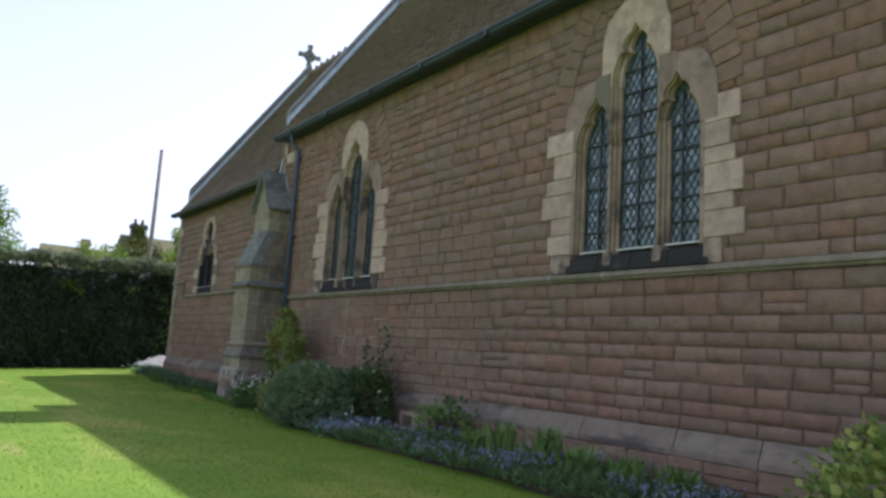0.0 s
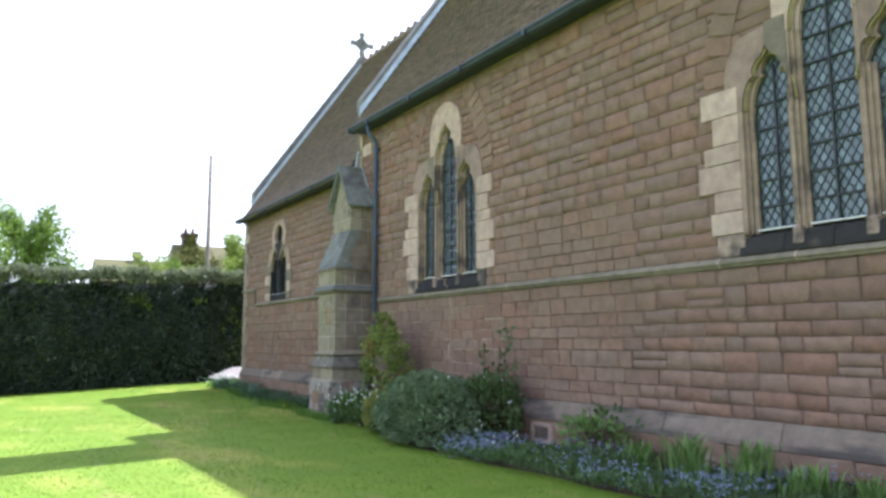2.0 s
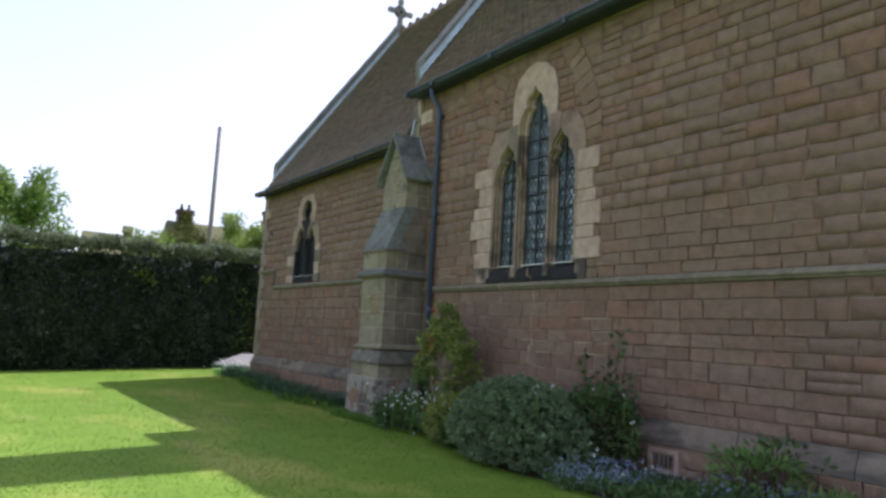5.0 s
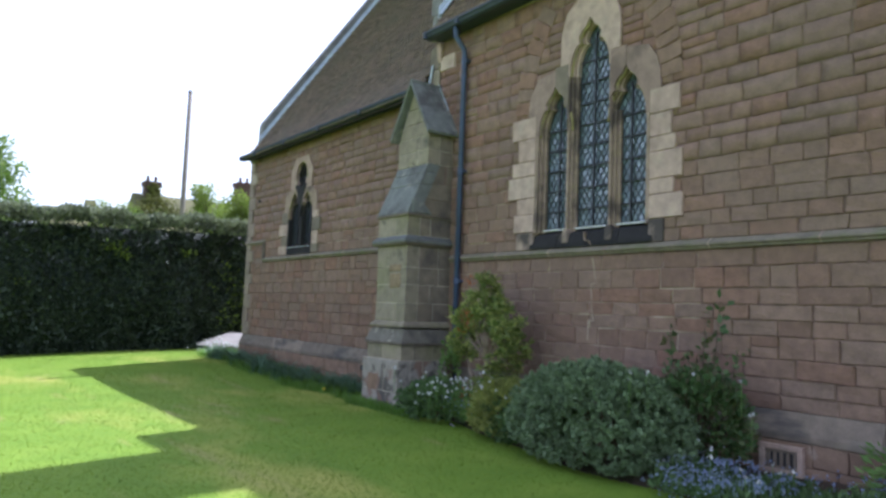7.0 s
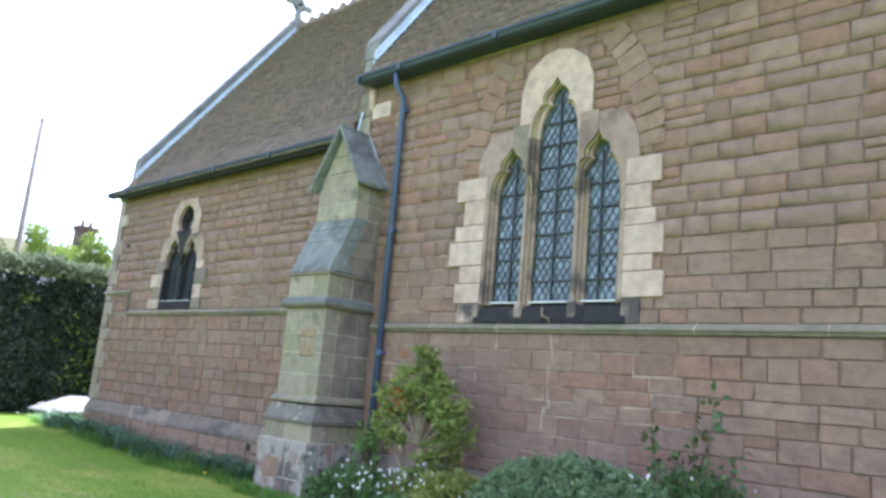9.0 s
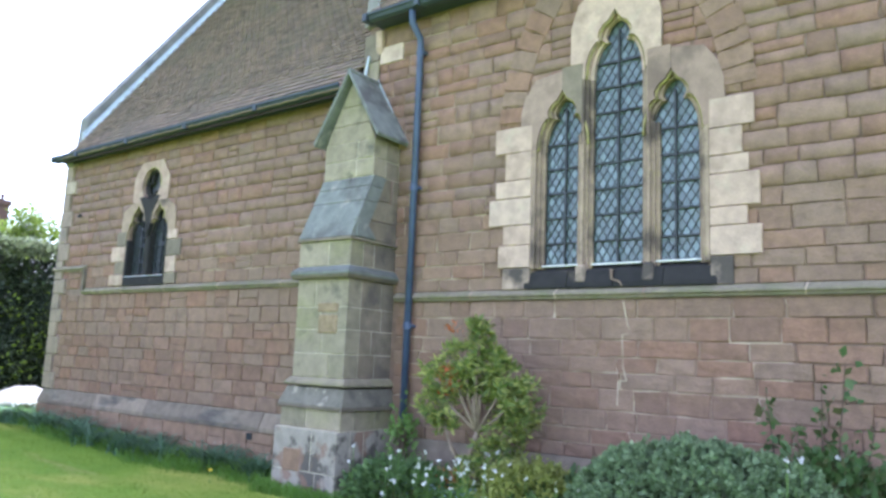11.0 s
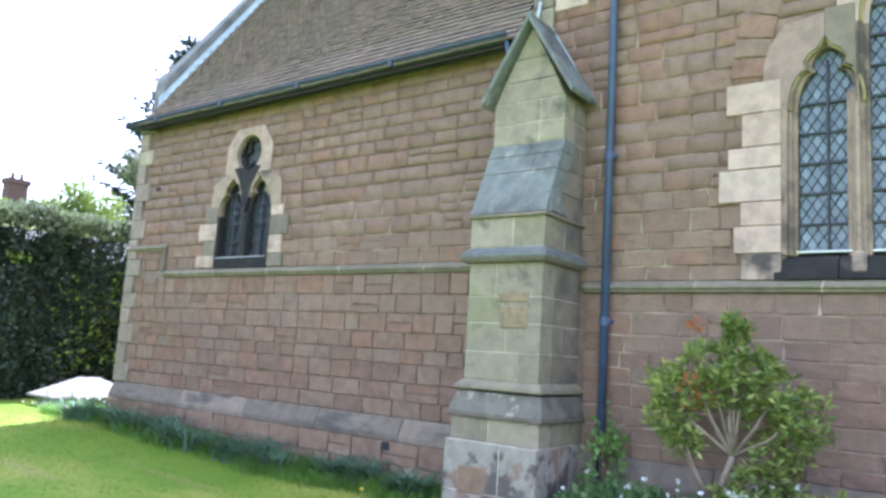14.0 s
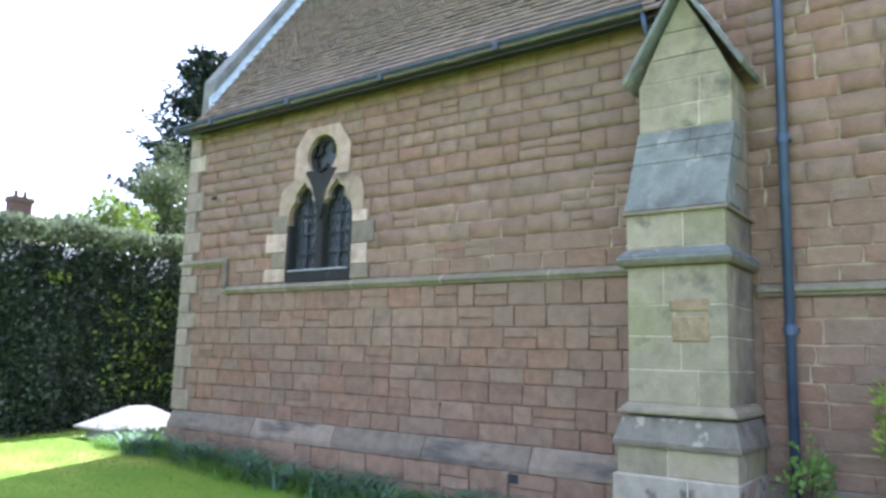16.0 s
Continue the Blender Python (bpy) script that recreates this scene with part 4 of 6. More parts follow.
    for z0, z1, h0, h1 in ((4.60, 4.84, 0.44, 0.335), (4.84, 5.10, 0.33, 0.205), (5.10, 5.44, 0.20, 0.02)):
        part("gablet_stone", Solid().prism([(-h0, z0 + 0.003), (h0, z0 + 0.003), (h1, z1 - 0.003), (-h1, z1 - 0.003)], 6.482, FACE + 0.03), ASHLAR, b, "green stained gable stone", bevel=0.005)
    for s in (-1, 1):
        sl = Solid().add([(x, y, z) for x in (6.36, FACE + 0.03) for y, z in ((s * 0.57, 4.58), (s * 0.0, 5.52), (s * 0.0, 5.60), (s * 0.60, 4.63))],
                         [(0, 1, 2, 3), (7, 6, 5, 4), (0, 4, 5, 1), (1, 5, 6, 2), (2, 6, 7, 3), (3, 7, 4, 0)])
        part("gablet_slab", sl, WEATHERING, b, "grey sloping stone roof slab", bevel=0.012)
    part("ridge_roll", Solid().tube([(6.37, 0, 5.58), (FACE, 0, 5.58)], 0.035, 8), WEATHERING, b)
    part("lead_flashing", Solid().prism([(-0.3, 5.1), (0.0, 5.60), (0.3, 5.1), (0.3, 5.13), (0.0, 5.64), (-0.3, 5.13)], FACE - 0.04, FACE - 0.022), LEAD, b, "lead flashing against the wall")


buttress()


# ---- roofs ----
def roof_slope(name, y0, y1, x_eave, z_eave, label):
    run = RIDGE_X - x_eave
    slope = math.hypot(run, run * PITCH)
    dx, dz = run / slope, run * PITCH / slope
    r = tagged(part(name, Solid().add([(x_eave + 0.03, y, z_eave - 0.05) for y in (y0, y1)] + [(RIDGE_X, y, z_eave + run * PITCH - 0.05) for y in (y0, y1)]
                                      + [(2 * RIDGE_X - x_eave, y, z_eave - 0.05) for y in (y0, y1)] + [(RIDGE_X, y, z_eave + run * PITCH - 0.3) for y in (y0, y1)],
                                      [(0, 1, 3, 2), (2, 3, 5, 4), (4, 5, 7, 6), (6, 7, 1, 0), (0, 2, 4, 6), (1, 3, 5, 7)]), ROOF_BED), label, "roof", kind="structure")
    rnd = random.Random(len(name))
    gauge, width = 0.115, 0.172
    me = Solid().add([(0.0, -0.084, 0.020), (0.0, 0.084, 0.020), (0.0, -0.084, 0.046), (0.0, 0.084, 0.046), (0.165, -0.084, 0.004), (0.165, 0.084, 0.004), (0.165, -0.083, -0.010), (0.165, 0.083, -0.010)],
                     [(0, 1, 3, 2), (2, 3, 5, 4), (4, 5, 7, 6), (6, 7, 1, 0), (0, 2, 4, 6), (1, 7, 5, 3)])
    tile_me = me.mesh("roof_tile")
    tile_me.materials.append(TILE)
    base_v = np.array([q.co[:] for q in tile_me.vertices])
    base_f = [tuple(q.vertices) for q in tile_me.polygons]
    axis_u, axis_n = np.array([dx, 0, dz]), np.array([-dz, 0, dx])
    V, F, k, count = [], [], 0, 0
    for row in range(int(slope / gauge)):
        u = row * gauge
        y = y0 + (row % 2) * width / 2 + 0.09
        while y < y1 - 0.08:
            lift = rnd.uniform(0.0, 0.010)
            tilt = rnd.gauss(0, 0.008)
            p = np.array([x_eave, y, z_eave]) + axis_u * (u + rnd.gauss(0, 0.0025)) + axis_n * lift
            if row < 7 and y < y0 + 7.5 and count < 300 and name == "roof_chancel":
                ob = new("roof_tile", tile_me)
                ob.parent = r
                ob.matrix_basis = Matrix(((dx, 0, -dz, p[0]), (0, 1, 0, p[1]), (dz, 0, dx, p[2]), (0, 0, 0, 1))) @ pose(0, 0, 0, 0, 0, math.degrees(tilt) * 2)
                count += 1
            else:
                v = base_v.copy()
                v[:, 1] += tilt * v[:, 0] * 3
                V.append(p + v[:, :1] * axis_u + v[:, 1:2] * np.array([0, 1, 0]) + v[:, 2:] * axis_n)
                F += [tuple(q + k for q in face) for face in base_f]
                k += 8
            y += width
    tagged(soup("roof_tiles", np.concatenate(V), F, TILE, r), "weathered brown clay tiles", kind="stuff")
    top = z_eave + run * PITCH
    y = y0 + 0.1
    while y < y1 - 0.1:
        s = Solid().tube([(RIDGE_X, y, top - 0.02), (RIDGE_X, y + 0.44, top - 0.02)], 0.12, 10)
        s.prism([(y + 0.06, top + 0.09), (y + 0.36, top + 0.09), (y + 0.31, top + 0.2), (y + 0.21, top + 0.24), (y + 0.11, top + 0.2)], RIDGE_X - 0.02, RIDGE_X + 0.02)
        part("ridge_tile", s, TILE, r, "crested clay ridge tile")
        y += 0.455
    return r


roof_slope("roof_nave", -15.2, NAVE_END - 0.12, 6.66, 6.44, "steep nave roof of weathered brown clay tiles")
roof_slope("roof_chancel", NAVE_END + 0.16, EAST - 0.28, 6.70, 5.49, "steep chancel roof of weathered brown clay tiles")


# ---- gable copings ----
SOAK = 0.05


def coping(name, y0, y1, x_foot, z_foot, label, flash_y, rise=0.26):
    c = thing(name, label, "coping", (x_foot, y0, 0), kind="structure")
    run = RIDGE_X - x_foot
    for side in (1, -1):
        n = 6
        for i in range(n):
            a, b = run * i / n, run * (i + 1) / n - 0.008
            f = lambda q: (q if side > 0 else 2 * run - q)
            s = Solid().prism([(f(a), z_foot + a * PITCH), (f(b), z_foot + b * PITCH), (f(b), z_foot + b * PITCH + rise), (f(a), z_foot + a * PITCH + rise)], 0, y1 - y0, "y")
            part("coping_stone", s, COPING, c, bevel=0.012)
        q = run - 0.1
        f = (lambda v: v) if side > 0 else (lambda v: 2 * run - v)
        s = Solid().prism([(f(-0.10), z_foot - 0.10 * PITCH - 0.16), (f(q), z_foot + q * PITCH - 0.16), (f(q), z_foot + q * PITCH + 0.20), (f(-0.10), z_foot - 0.10 * PITCH + 0.20)],
                          flash_y - y0, flash_y - y0 + 0.03, "y")
        part("lead_flashing", s, LEAD, c, "pale blue-grey lead flashing")
        s = Solid().prism([(f(-0.10) , z_foot - 0.10 * PITCH + SOAK), (f(q), z_foot + q * PITCH + SOAK), (f(q), z_foot + q * PITCH + SOAK + 0.03), (f(-0.10), z_foot - 0.10 * PITCH + SOAK + 0.03)],
                          flash_y - y0 - 0.10, flash_y - y0 + 0.03, "y")
        part("lead_soaker", s, LEAD, c, "pale blue-grey lead flashing")
    return c


coping("coping_east", EAST - 0.24, EAST + 0.08, 7.16, 6.13, "stone coping of the east gable with lead flashing", EAST - 0.27, 0.44)
coping("coping_nave", NAVE_END - 0.14, NAVE_END + 0.22, 6.98, 6.96, "stone coping of the nave gable with lead flashing", NAVE_END - 0.17, 0.33)
k = thing("kneeler_east", "stone kneeler at the foot of the east gable", "kneeler", (FACE, EAST, 0), kind="structure")
part("kneeler_stone", Solid().prism([(-0.06, 5.45), (0.6, 5.45), (0.6, 7.05), (0.14, 6.52), (0.12, 5.70), (-0.06, 5.62)], -0.262, 0.06, "y"), COPING, k, bevel=0.015)
k = thing("kneeler_nave", "stone kneeler and corbel at the foot of the nave gable", "kneeler", (FACE, NAVE_END, 0), kind="structure")
part("kneeler_stone", Solid().prism([(-0.05, 6.50), (0.6, 6.50), (0.6, 7.9), (0.02, 7.20), (-0.02, 6.7)], -0.13, 0.2, "y"), COPING, k, bevel=0.015)
part("corbel_stone", Solid().box(-0.035, 0.1, -0.115, 0.17, 5.94, 6.36), DARK_ASHLAR, k, "dark squared corner stone under the eaves", bevel=0.012)
part("corbel_nib", Solid().prism([(-0.03, 6.03), (-0.07, 6.12), (-0.085, 6.36), (0.0, 6.36), (0.0, 6.03)], -0.19, -0.07, "y"), CREAM, k, "small pale corbel", bevel=0.012)
part("corbel_block", Solid().box(-0.03, 0.1, -0.56, -0.13, 5.86, 6.12), CREAM, k, bevel=0.012)
part("corbel_block", Solid().box(-0.04, 0.1, -0.12, 0.17, 5.62, 5.93), ASHLAR, k, bevel=0.012)

# cross on the east gable
x = thing("gable_cross", "weathered stone wheel cross on the east gable", "cross", (RIDGE_X, EAST - 0.08, 11.82))
part("cross_base", Solid().prism([(-0.32, -0.45), (0.32, -0.45), (0.16, 0.12), (-0.16, 0.12)], -0.15, 0.15, "y"), COPING, x, bevel=0.02)
cr = Solid().box(-0.055, 0.055, -0.05, 0.05, 0.1, 1.02).box(-0.40, 0.40, -0.05, 0.05, 0.60, 0.71)
for a in range(4):
    d = (math.cos(a * math.pi / 2), math.sin(a * math.pi / 2))
    cr.box(0.36 * d[0] - 0.09, 0.36 * d[0] + 0.09, -0.055, 0.055, 0.655 + 0.36 * d[1] - 0.08, 0.655 + 0.36 * d[1] + 0.08)
cr.tube([(0.2 * math.cos(q), 0, 0.655 + 0.2 * math.sin(q)) for q in [2 * math.pi * i / 20 for i in range(21)]], 0.045, 6)
cr.box(-0.12, 0.12, -0.04, 0.04, 0.535, 0.775)
part("cross_head", cr, COPING, x)

# bell turret on the nave gable
bt = thing("bellcote", "stone bellcote standing on the nave gable", "bellcote", (RIDGE_X, NAVE_END - 0.55, 0), kind="structure")
part("turret_wall", Solid().box(-1.25, -0.45, -0.6, 0.6, 10.4, 14.4), COPING, bt, bevel=0.03)
part("turret_wall", Solid().box(0.45, 1.25, -0.6, 0.6, 10.4, 14.4), COPING, bt, bevel=0.03)
part("turret_wall", Solid().box(-0.45, 0.45, -0.6, 0.6, 11.0, 13.0), COPING, bt)
part("turret_cap", Solid().prism([(-1.35, 14.4), (1.35, 14.4), (0.0, 16.2)], -0.7, 0.7, "y"), COPING, bt, bevel=0.03)


# ---- gutters and pipe ----
def gutter(name, y0, y1, x, z):
    g = thing(name, "blue-grey painted iron eaves gutter", "gutter", (x, y0, z))
    prof = [(0.10, 0.03), (0.10, -0.08), (0.02, -0.09), (-0.03, -0.07), (-0.05, -0.03), (-0.075, -0.01), (-0.075, 0.02), (-0.06, 0.02), (-0.04, -0.02), (0.0, -0.055), (0.085, -0.055), (0.085, 0.03)]
    n = len(prof)
    y = 0.0
    while y < y1 - y0 - 0.05:
        e = min(y1 - y0, y + 1.83)
        s = Solid().add([(a, yy, b) for yy in (y, e - 0.004) for a, b in prof],
                        [tuple(range(n)), tuple(range(2 * n - 1, n - 1, -1))] + [(j, j + n, (j + 1) % n + n, (j + 1) % n) for j in range(n)])
        part("gutter_length", s, GUTTER_IRON, g)
        part("gutter_joint", Solid().box(-0.085, 0.1, e - 0.05, e + 0.03, -0.095, 0.024), GUTTER_IRON, g, bevel=0.008)
        y = e
    part("fascia_board", Solid().box(0.102, 0.32, 0.0, y1 - y0, -0.06, 0.02), GUTTER_IRON, g, "dark fascia board")
    return g


gutter("gutter_nave", -15.1, NAVE_END - 0.12, 6.68, 6.47)
gutter("gutter_chancel", NAVE_END + 0.35, EAST + 0.06, 6.72, 5.58)
dp = thing("downpipe", "blue-grey painted iron rainwater pipe fixed to the wall", "downpipe", (6.91, 16.13, 0))
part("pipe", Solid().tube([(0, 0, 0.2), (0, 0, 5.95), (-0.02, 0.0, 6.05), (-0.17, 0.02, 6.22), (-0.19, 0.02, 6.40)], 0.045, 12), IRON, dp, smooth=True)
for z in (0.45, 2.17, 3.98, 5.85):
    part("collar", Solid().tube([(0, 0, z - 0.045), (0, 0, z + 0.045)], 0.053, 12), IRON, dp, smooth=False)
    part("bracket", Solid().box(-0.01, 0.1, -0.068, 0.068, z - 0.02, z + 0.02), IRON, dp, bevel=0.004)
part("shoe", Solid().tube([(0, 0, 0.28), (-0.02, 0, 0.2), (-0.12, 0, 0.12)], 0.05, 12), IRON, dp, smooth=True)
sp = thing("chancel_gutter_outlet", "short pale outlet pipe at the gutter's end", "pipe", (6.72, 17.42, 5.5))
part("outlet", Solid().tube([(0, 0, 0.02), (0, -0.02, -0.12), (0.12, -0.04, -0.3)], 0.03, 8), IRON, sp, smooth=True)
lt = thing("lightning_strap", "bright bent metal strap above the buttress", "strap", (6.93, 17.16, 5.6))
part("strap", Solid().tube([(0, 0, 0), (-0.03, -0.03, 0.06), (-0.01, -0.04, 0.2), (0.02, -0.05, 0.42)], 0.022, 6), LEAD, lt)

# ---- air vent ----
v = thing("air_vent", "square air brick with a pale rendered frame in the plinth", "vent", (FACE - 0.148, 10.55, 0.07))
for y0, y1, z0, z1 in ((-0.23, 0.23, 0.10, 0.15), (-0.23, 0.23, 0.34, 0.39), (-0.23, -0.17, 0.15, 0.34), (0.17, 0.23, 0.15, 0.34)):
    part("frame_strip", Solid().box(-0.012, 0.08, y0, y1, z0, z1), CREAM, v, bevel=0.006)
# black plate for the shade behind the grille
part("vent_shade_plate", Solid().box(0.03, 0.05, -0.17, 0.17, 0.15, 0.34), IRON_AND_HOLE_BLACK, v)
for y0, y1, z0, z1 in ((-0.17, 0.17, 0.15, 0.178), (-0.17, 0.17, 0.312, 0.34)):
    part("grille_rail", Solid().box(0.008, 0.028, y0, y1, z0, z1), PLINTH_GREY, v)
for i in range(5):
    part("grille_bar", Solid().box(0.008, 0.028, -0.14 + i * 0.07 - 0.017, -0.14 + i * 0.07 + 0.017, 0.179, 0.311), PLINTH_GREY, v)
# nothing is cut here: a black block paints the hole's shade
hl = thing("vent_hole", "small black block for the shade of a square drain hole in the base course", "vent", (FACE - 0.10, 19.03, 0.53))
part("hole", Solid().box(-0.014, 0.03, -0.06, 0.06, -0.05, 0.05), IRON_AND_HOLE_BLACK, hl)


# ---- hedge ----
def hedge():
    h = thing("hedge", "tall clipped dark green evergreen hedge", "hedge", (0, 28.7, 0.2))
    x0, x1, y0, y1, top = -22.0, 17.0, 28.75, 31.2, 4.14

    def skew(p):
        """The hedge runs a little askew and follows the falling ground."""
        p = np.array(p, float)
        fall = np.clip(p[:, 0] - 5.0, -9.0, 4.0)
        p[:, 1] += 0.085 * np.clip(p[:, 0] - 7.5, -12.0, 12.0)
        p[:, 2] += 0.036 * fall
        return p

    # near-black sheet behind the leaves, standing in for the shade inside the hedge
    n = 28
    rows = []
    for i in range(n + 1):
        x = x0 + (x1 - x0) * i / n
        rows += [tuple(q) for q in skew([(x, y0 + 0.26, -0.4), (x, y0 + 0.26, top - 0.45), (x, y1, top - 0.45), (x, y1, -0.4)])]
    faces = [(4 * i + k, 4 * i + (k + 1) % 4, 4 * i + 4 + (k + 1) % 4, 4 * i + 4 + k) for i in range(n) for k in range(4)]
    soup("dense_core", rows, faces, FIR_AND_CORE_DARK, h)

    def wob(a, b):
        return 0.12 * np.sin(1.7 * a + 0.6 * b) + 0.08 * np.sin(3.9 * a - 1.3 * b + 1.0) + 0.06 * np.sin(7.3 * a + 2.9 * b)

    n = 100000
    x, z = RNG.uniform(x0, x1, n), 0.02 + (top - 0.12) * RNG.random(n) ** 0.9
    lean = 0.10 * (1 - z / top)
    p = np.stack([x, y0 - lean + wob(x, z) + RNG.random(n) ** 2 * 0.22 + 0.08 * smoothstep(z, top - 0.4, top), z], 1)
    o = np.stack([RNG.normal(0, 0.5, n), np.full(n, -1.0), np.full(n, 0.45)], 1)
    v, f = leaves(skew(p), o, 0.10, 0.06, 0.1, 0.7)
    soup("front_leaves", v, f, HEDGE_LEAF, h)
    # top leaves: the lit rim is put into their paler colour
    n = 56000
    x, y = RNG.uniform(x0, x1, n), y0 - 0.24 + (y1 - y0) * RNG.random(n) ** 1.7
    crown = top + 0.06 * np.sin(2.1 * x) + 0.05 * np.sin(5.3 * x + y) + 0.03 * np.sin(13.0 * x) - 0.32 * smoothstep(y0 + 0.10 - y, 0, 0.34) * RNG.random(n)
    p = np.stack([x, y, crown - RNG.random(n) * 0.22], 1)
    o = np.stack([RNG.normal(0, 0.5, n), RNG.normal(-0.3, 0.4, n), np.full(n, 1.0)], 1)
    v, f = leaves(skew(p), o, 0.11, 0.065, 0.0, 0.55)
    soup("top_leaves", v, f, HEDGE_TOP_LIT, h, "top leaves coloured paler for the sunlit rim")
    pts = []
    for cx, cz, r, k in ((4.2, 3.1, 0.14, 60), (4.5, 2.9, 0.12, 40), (6.3, 3.05, 0.12, 30), (7.6, 2.4, 0.3, 40), (8.2, 1.7, 0.4, 70), (8.6, 2.6, 0.3, 50), (7.9, 1.1, 0.4, 60), (2.0, 2.2, 0.15, 14), (8.8, 1.0, 0.3, 30), (0.0, 1.9, 0.15, 20), (-0.4, 2.9, 0.1, 12)):
        pts.append(np.stack([RNG.normal(cx, r, k), np.full(k, y0 - 0.16), RNG.normal(cz, r * 0.6, k)], 1))
    p = np.concatenate(pts)
    v, f = leaves(skew(p), np.tile([0, -1.0, 0.3], (len(p), 1)), 0.11, 0.06, 0.1, 0.5)
    tagged(soup("young_growth", v, f, BRIGHT_LEAF, h, "bright yellow-green young shoots"), kind="stuff")


hedge()


# ---- trees and shrubs ----
def limb_tree(name, label, place, height, spread, leaf_mat, n_leaf, leaf_size, seed, bare=0.35, category="tree", clump=0.55, trunk=0.16):
    r = random.Random(seed)
    t = thing(name, label, category, place)
    wood = Solid()
    wood.tube([(0, 0, -0.2), (r.uniform(-0.1, 0.1), r.uniform(-0.1, 0.1), height * 0.3), (r.uniform(-0.3, 0.3), r.uniform(-0.3, 0.3), height * 0.85)], [trunk, trunk * 0.75, trunk * 0.15], 8)
    tips = []
    for i in range(26):
        a, u = r.uniform(0, 2 * math.pi), r.uniform(bare, 0.95)
        s = spread * (1 - abs(u - 0.55) * 1.1) * r.uniform(0.5, 1.05)
        b = Vector((0, 0, height * u * 0.8))
        e = Vector((math.cos(a) * s, math.sin(a) * s, height * min(1.0, u + r.uniform(0.02, 0.2))))
        mid = b.lerp(e, 0.5) + Vector((0, 0, -0.06 * height))
        wood.tube([b, mid, e], [trunk * 0.35, trunk * 0.2, trunk * 0.05], 5)
        tips += [e, b.lerp(e, 0.6), b.lerp(e, 0.8)]
    part("trunk", wood, BARK, t)
    tips = np.array([tuple(q) for q in tips])
    c = tips[RNG.integers(0, len(tips), n_leaf)]
    d = unit(RNG.normal(0, 1, (n_leaf, 3))) * (RNG.random((n_leaf, 1)) ** 0.5) * clump * spread * 0.5
    p = c + d * np.array([1, 1, 0.7])
    v, f = leaves(p + np.array(place), unit(d) + np.array([0, 0, 0.2]), leaf_size, leaf_size * 0.55, 0.3, 0.8)
    soup("crown", v, f, leaf_mat, t)
    return t


limb_tree("garden_tree", "leafy green tree growing behind the hedge", (-1.9, 46, 0), 8.9, 3.5, TREE_LEAF, 26000, 0.19, 3)
limb_tree("garden_tree", "spreading leafy green tree behind the hedge", (1.7, 47, 0), 8.7, 2.3, TREE_LEAF, 16000, 0.18, 4)
limb_tree("garden_tree", "tall dark leafy tree behind the hedge", (-5.8, 50, 0), 17.0, 3.0, PALE_LEAF, 24000, 0.22, 5)
limb_tree("garden_tree", "light yellow-green bushy tree behind the hedge", (17.3, 60, 0), 9.9, 2.2, BRIGHT_LEAF, 9000, 0.18, 6)
limb_tree("garden_tree", "bright yellow-green small tree rising above the hedge", (9.6, 32.6, 0), 5.35, 1.7, BRIGHT_LEAF, 13000, 0.12, 7)
limb_tree("garden_tree", "bright yellow-green small tree rising above the hedge", (8.0, 47.0, 0), 6.4, 1.6, BRIGHT_LEAF, 4000, 0.14, 17)
limb_tree("garden_tree", "pale grey-green leafy tree beyond the chancel", (21.0, 46, 0), 11.6, 3.2, PALE_LEAF, 20000, 0.20, 8)
limb_tree("garden_tree", "pale grey-green leafy tree beyond the chancel", (27.5, 52, 0), 12.0, 4.0, PALE_LEAF, 14000, 0.22, 9)
limb_tree("garden_tree", "small far leafy tree behind the hedge", (14.0, 66, 0), 8.6, 2.5, TREE_LEAF, 5000, 0.22, 10)


def conifer(place, height, spread):
    r = random.Random(5)
    t = thing("monkey_puzzle", "tall dark spiky conifer beyond the chancel", "tree", place)
    wood = Solid().tube([(0, 0, 0), (0.1, 0, height * 0.6), (0, 0, height)], [0.4, 0.25, 0.04], 8)
    P, O = [], []
    for i in range(300):
        u = r.uniform(0.2, 1.0)
        a = r.uniform(0, 2 * math.pi)
        ln = spread * (1.08 - u) ** 0.65 * r.uniform(0.65, 1.1)
        b = Vector((0, 0, height * u))
        e = b + Vector((math.cos(a) * ln, math.sin(a) * ln, -0.05 * ln + r.uniform(-0.2, 0.5)))
        mid = b.lerp(e, 0.55) + Vector((0, 0, -0.22 * ln))
        wood.tube([b, mid, e], [0.07, 0.05, 0.03], 4)
        for k in range(9):
            q = 0.15 + 0.85 * k / 8
            c = (b.lerp(mid, q / 0.55) if q < 0.55 else mid.lerp(e, (q - 0.55) / 0.45))
            for _ in range(16):
                d = Vector((r.gauss(0, 1), r.gauss(0, 1), r.gauss(0, 0.6)))
                P.append(tuple(c + d * 0.11))
                O.append(tuple(d + (e - b).normalized() * 1.2))
    part("trunk", wood, BARK, t)
    v, f = leaves(np.array(P) + np.array(place), np.array(O), 0.36, 0.11, 0.0, 0.3)
    soup("crown", v, f, FIR_AND_CORE_DARK, t)


conifer((24.8, 50.0, 0), 19.1, 7.2)


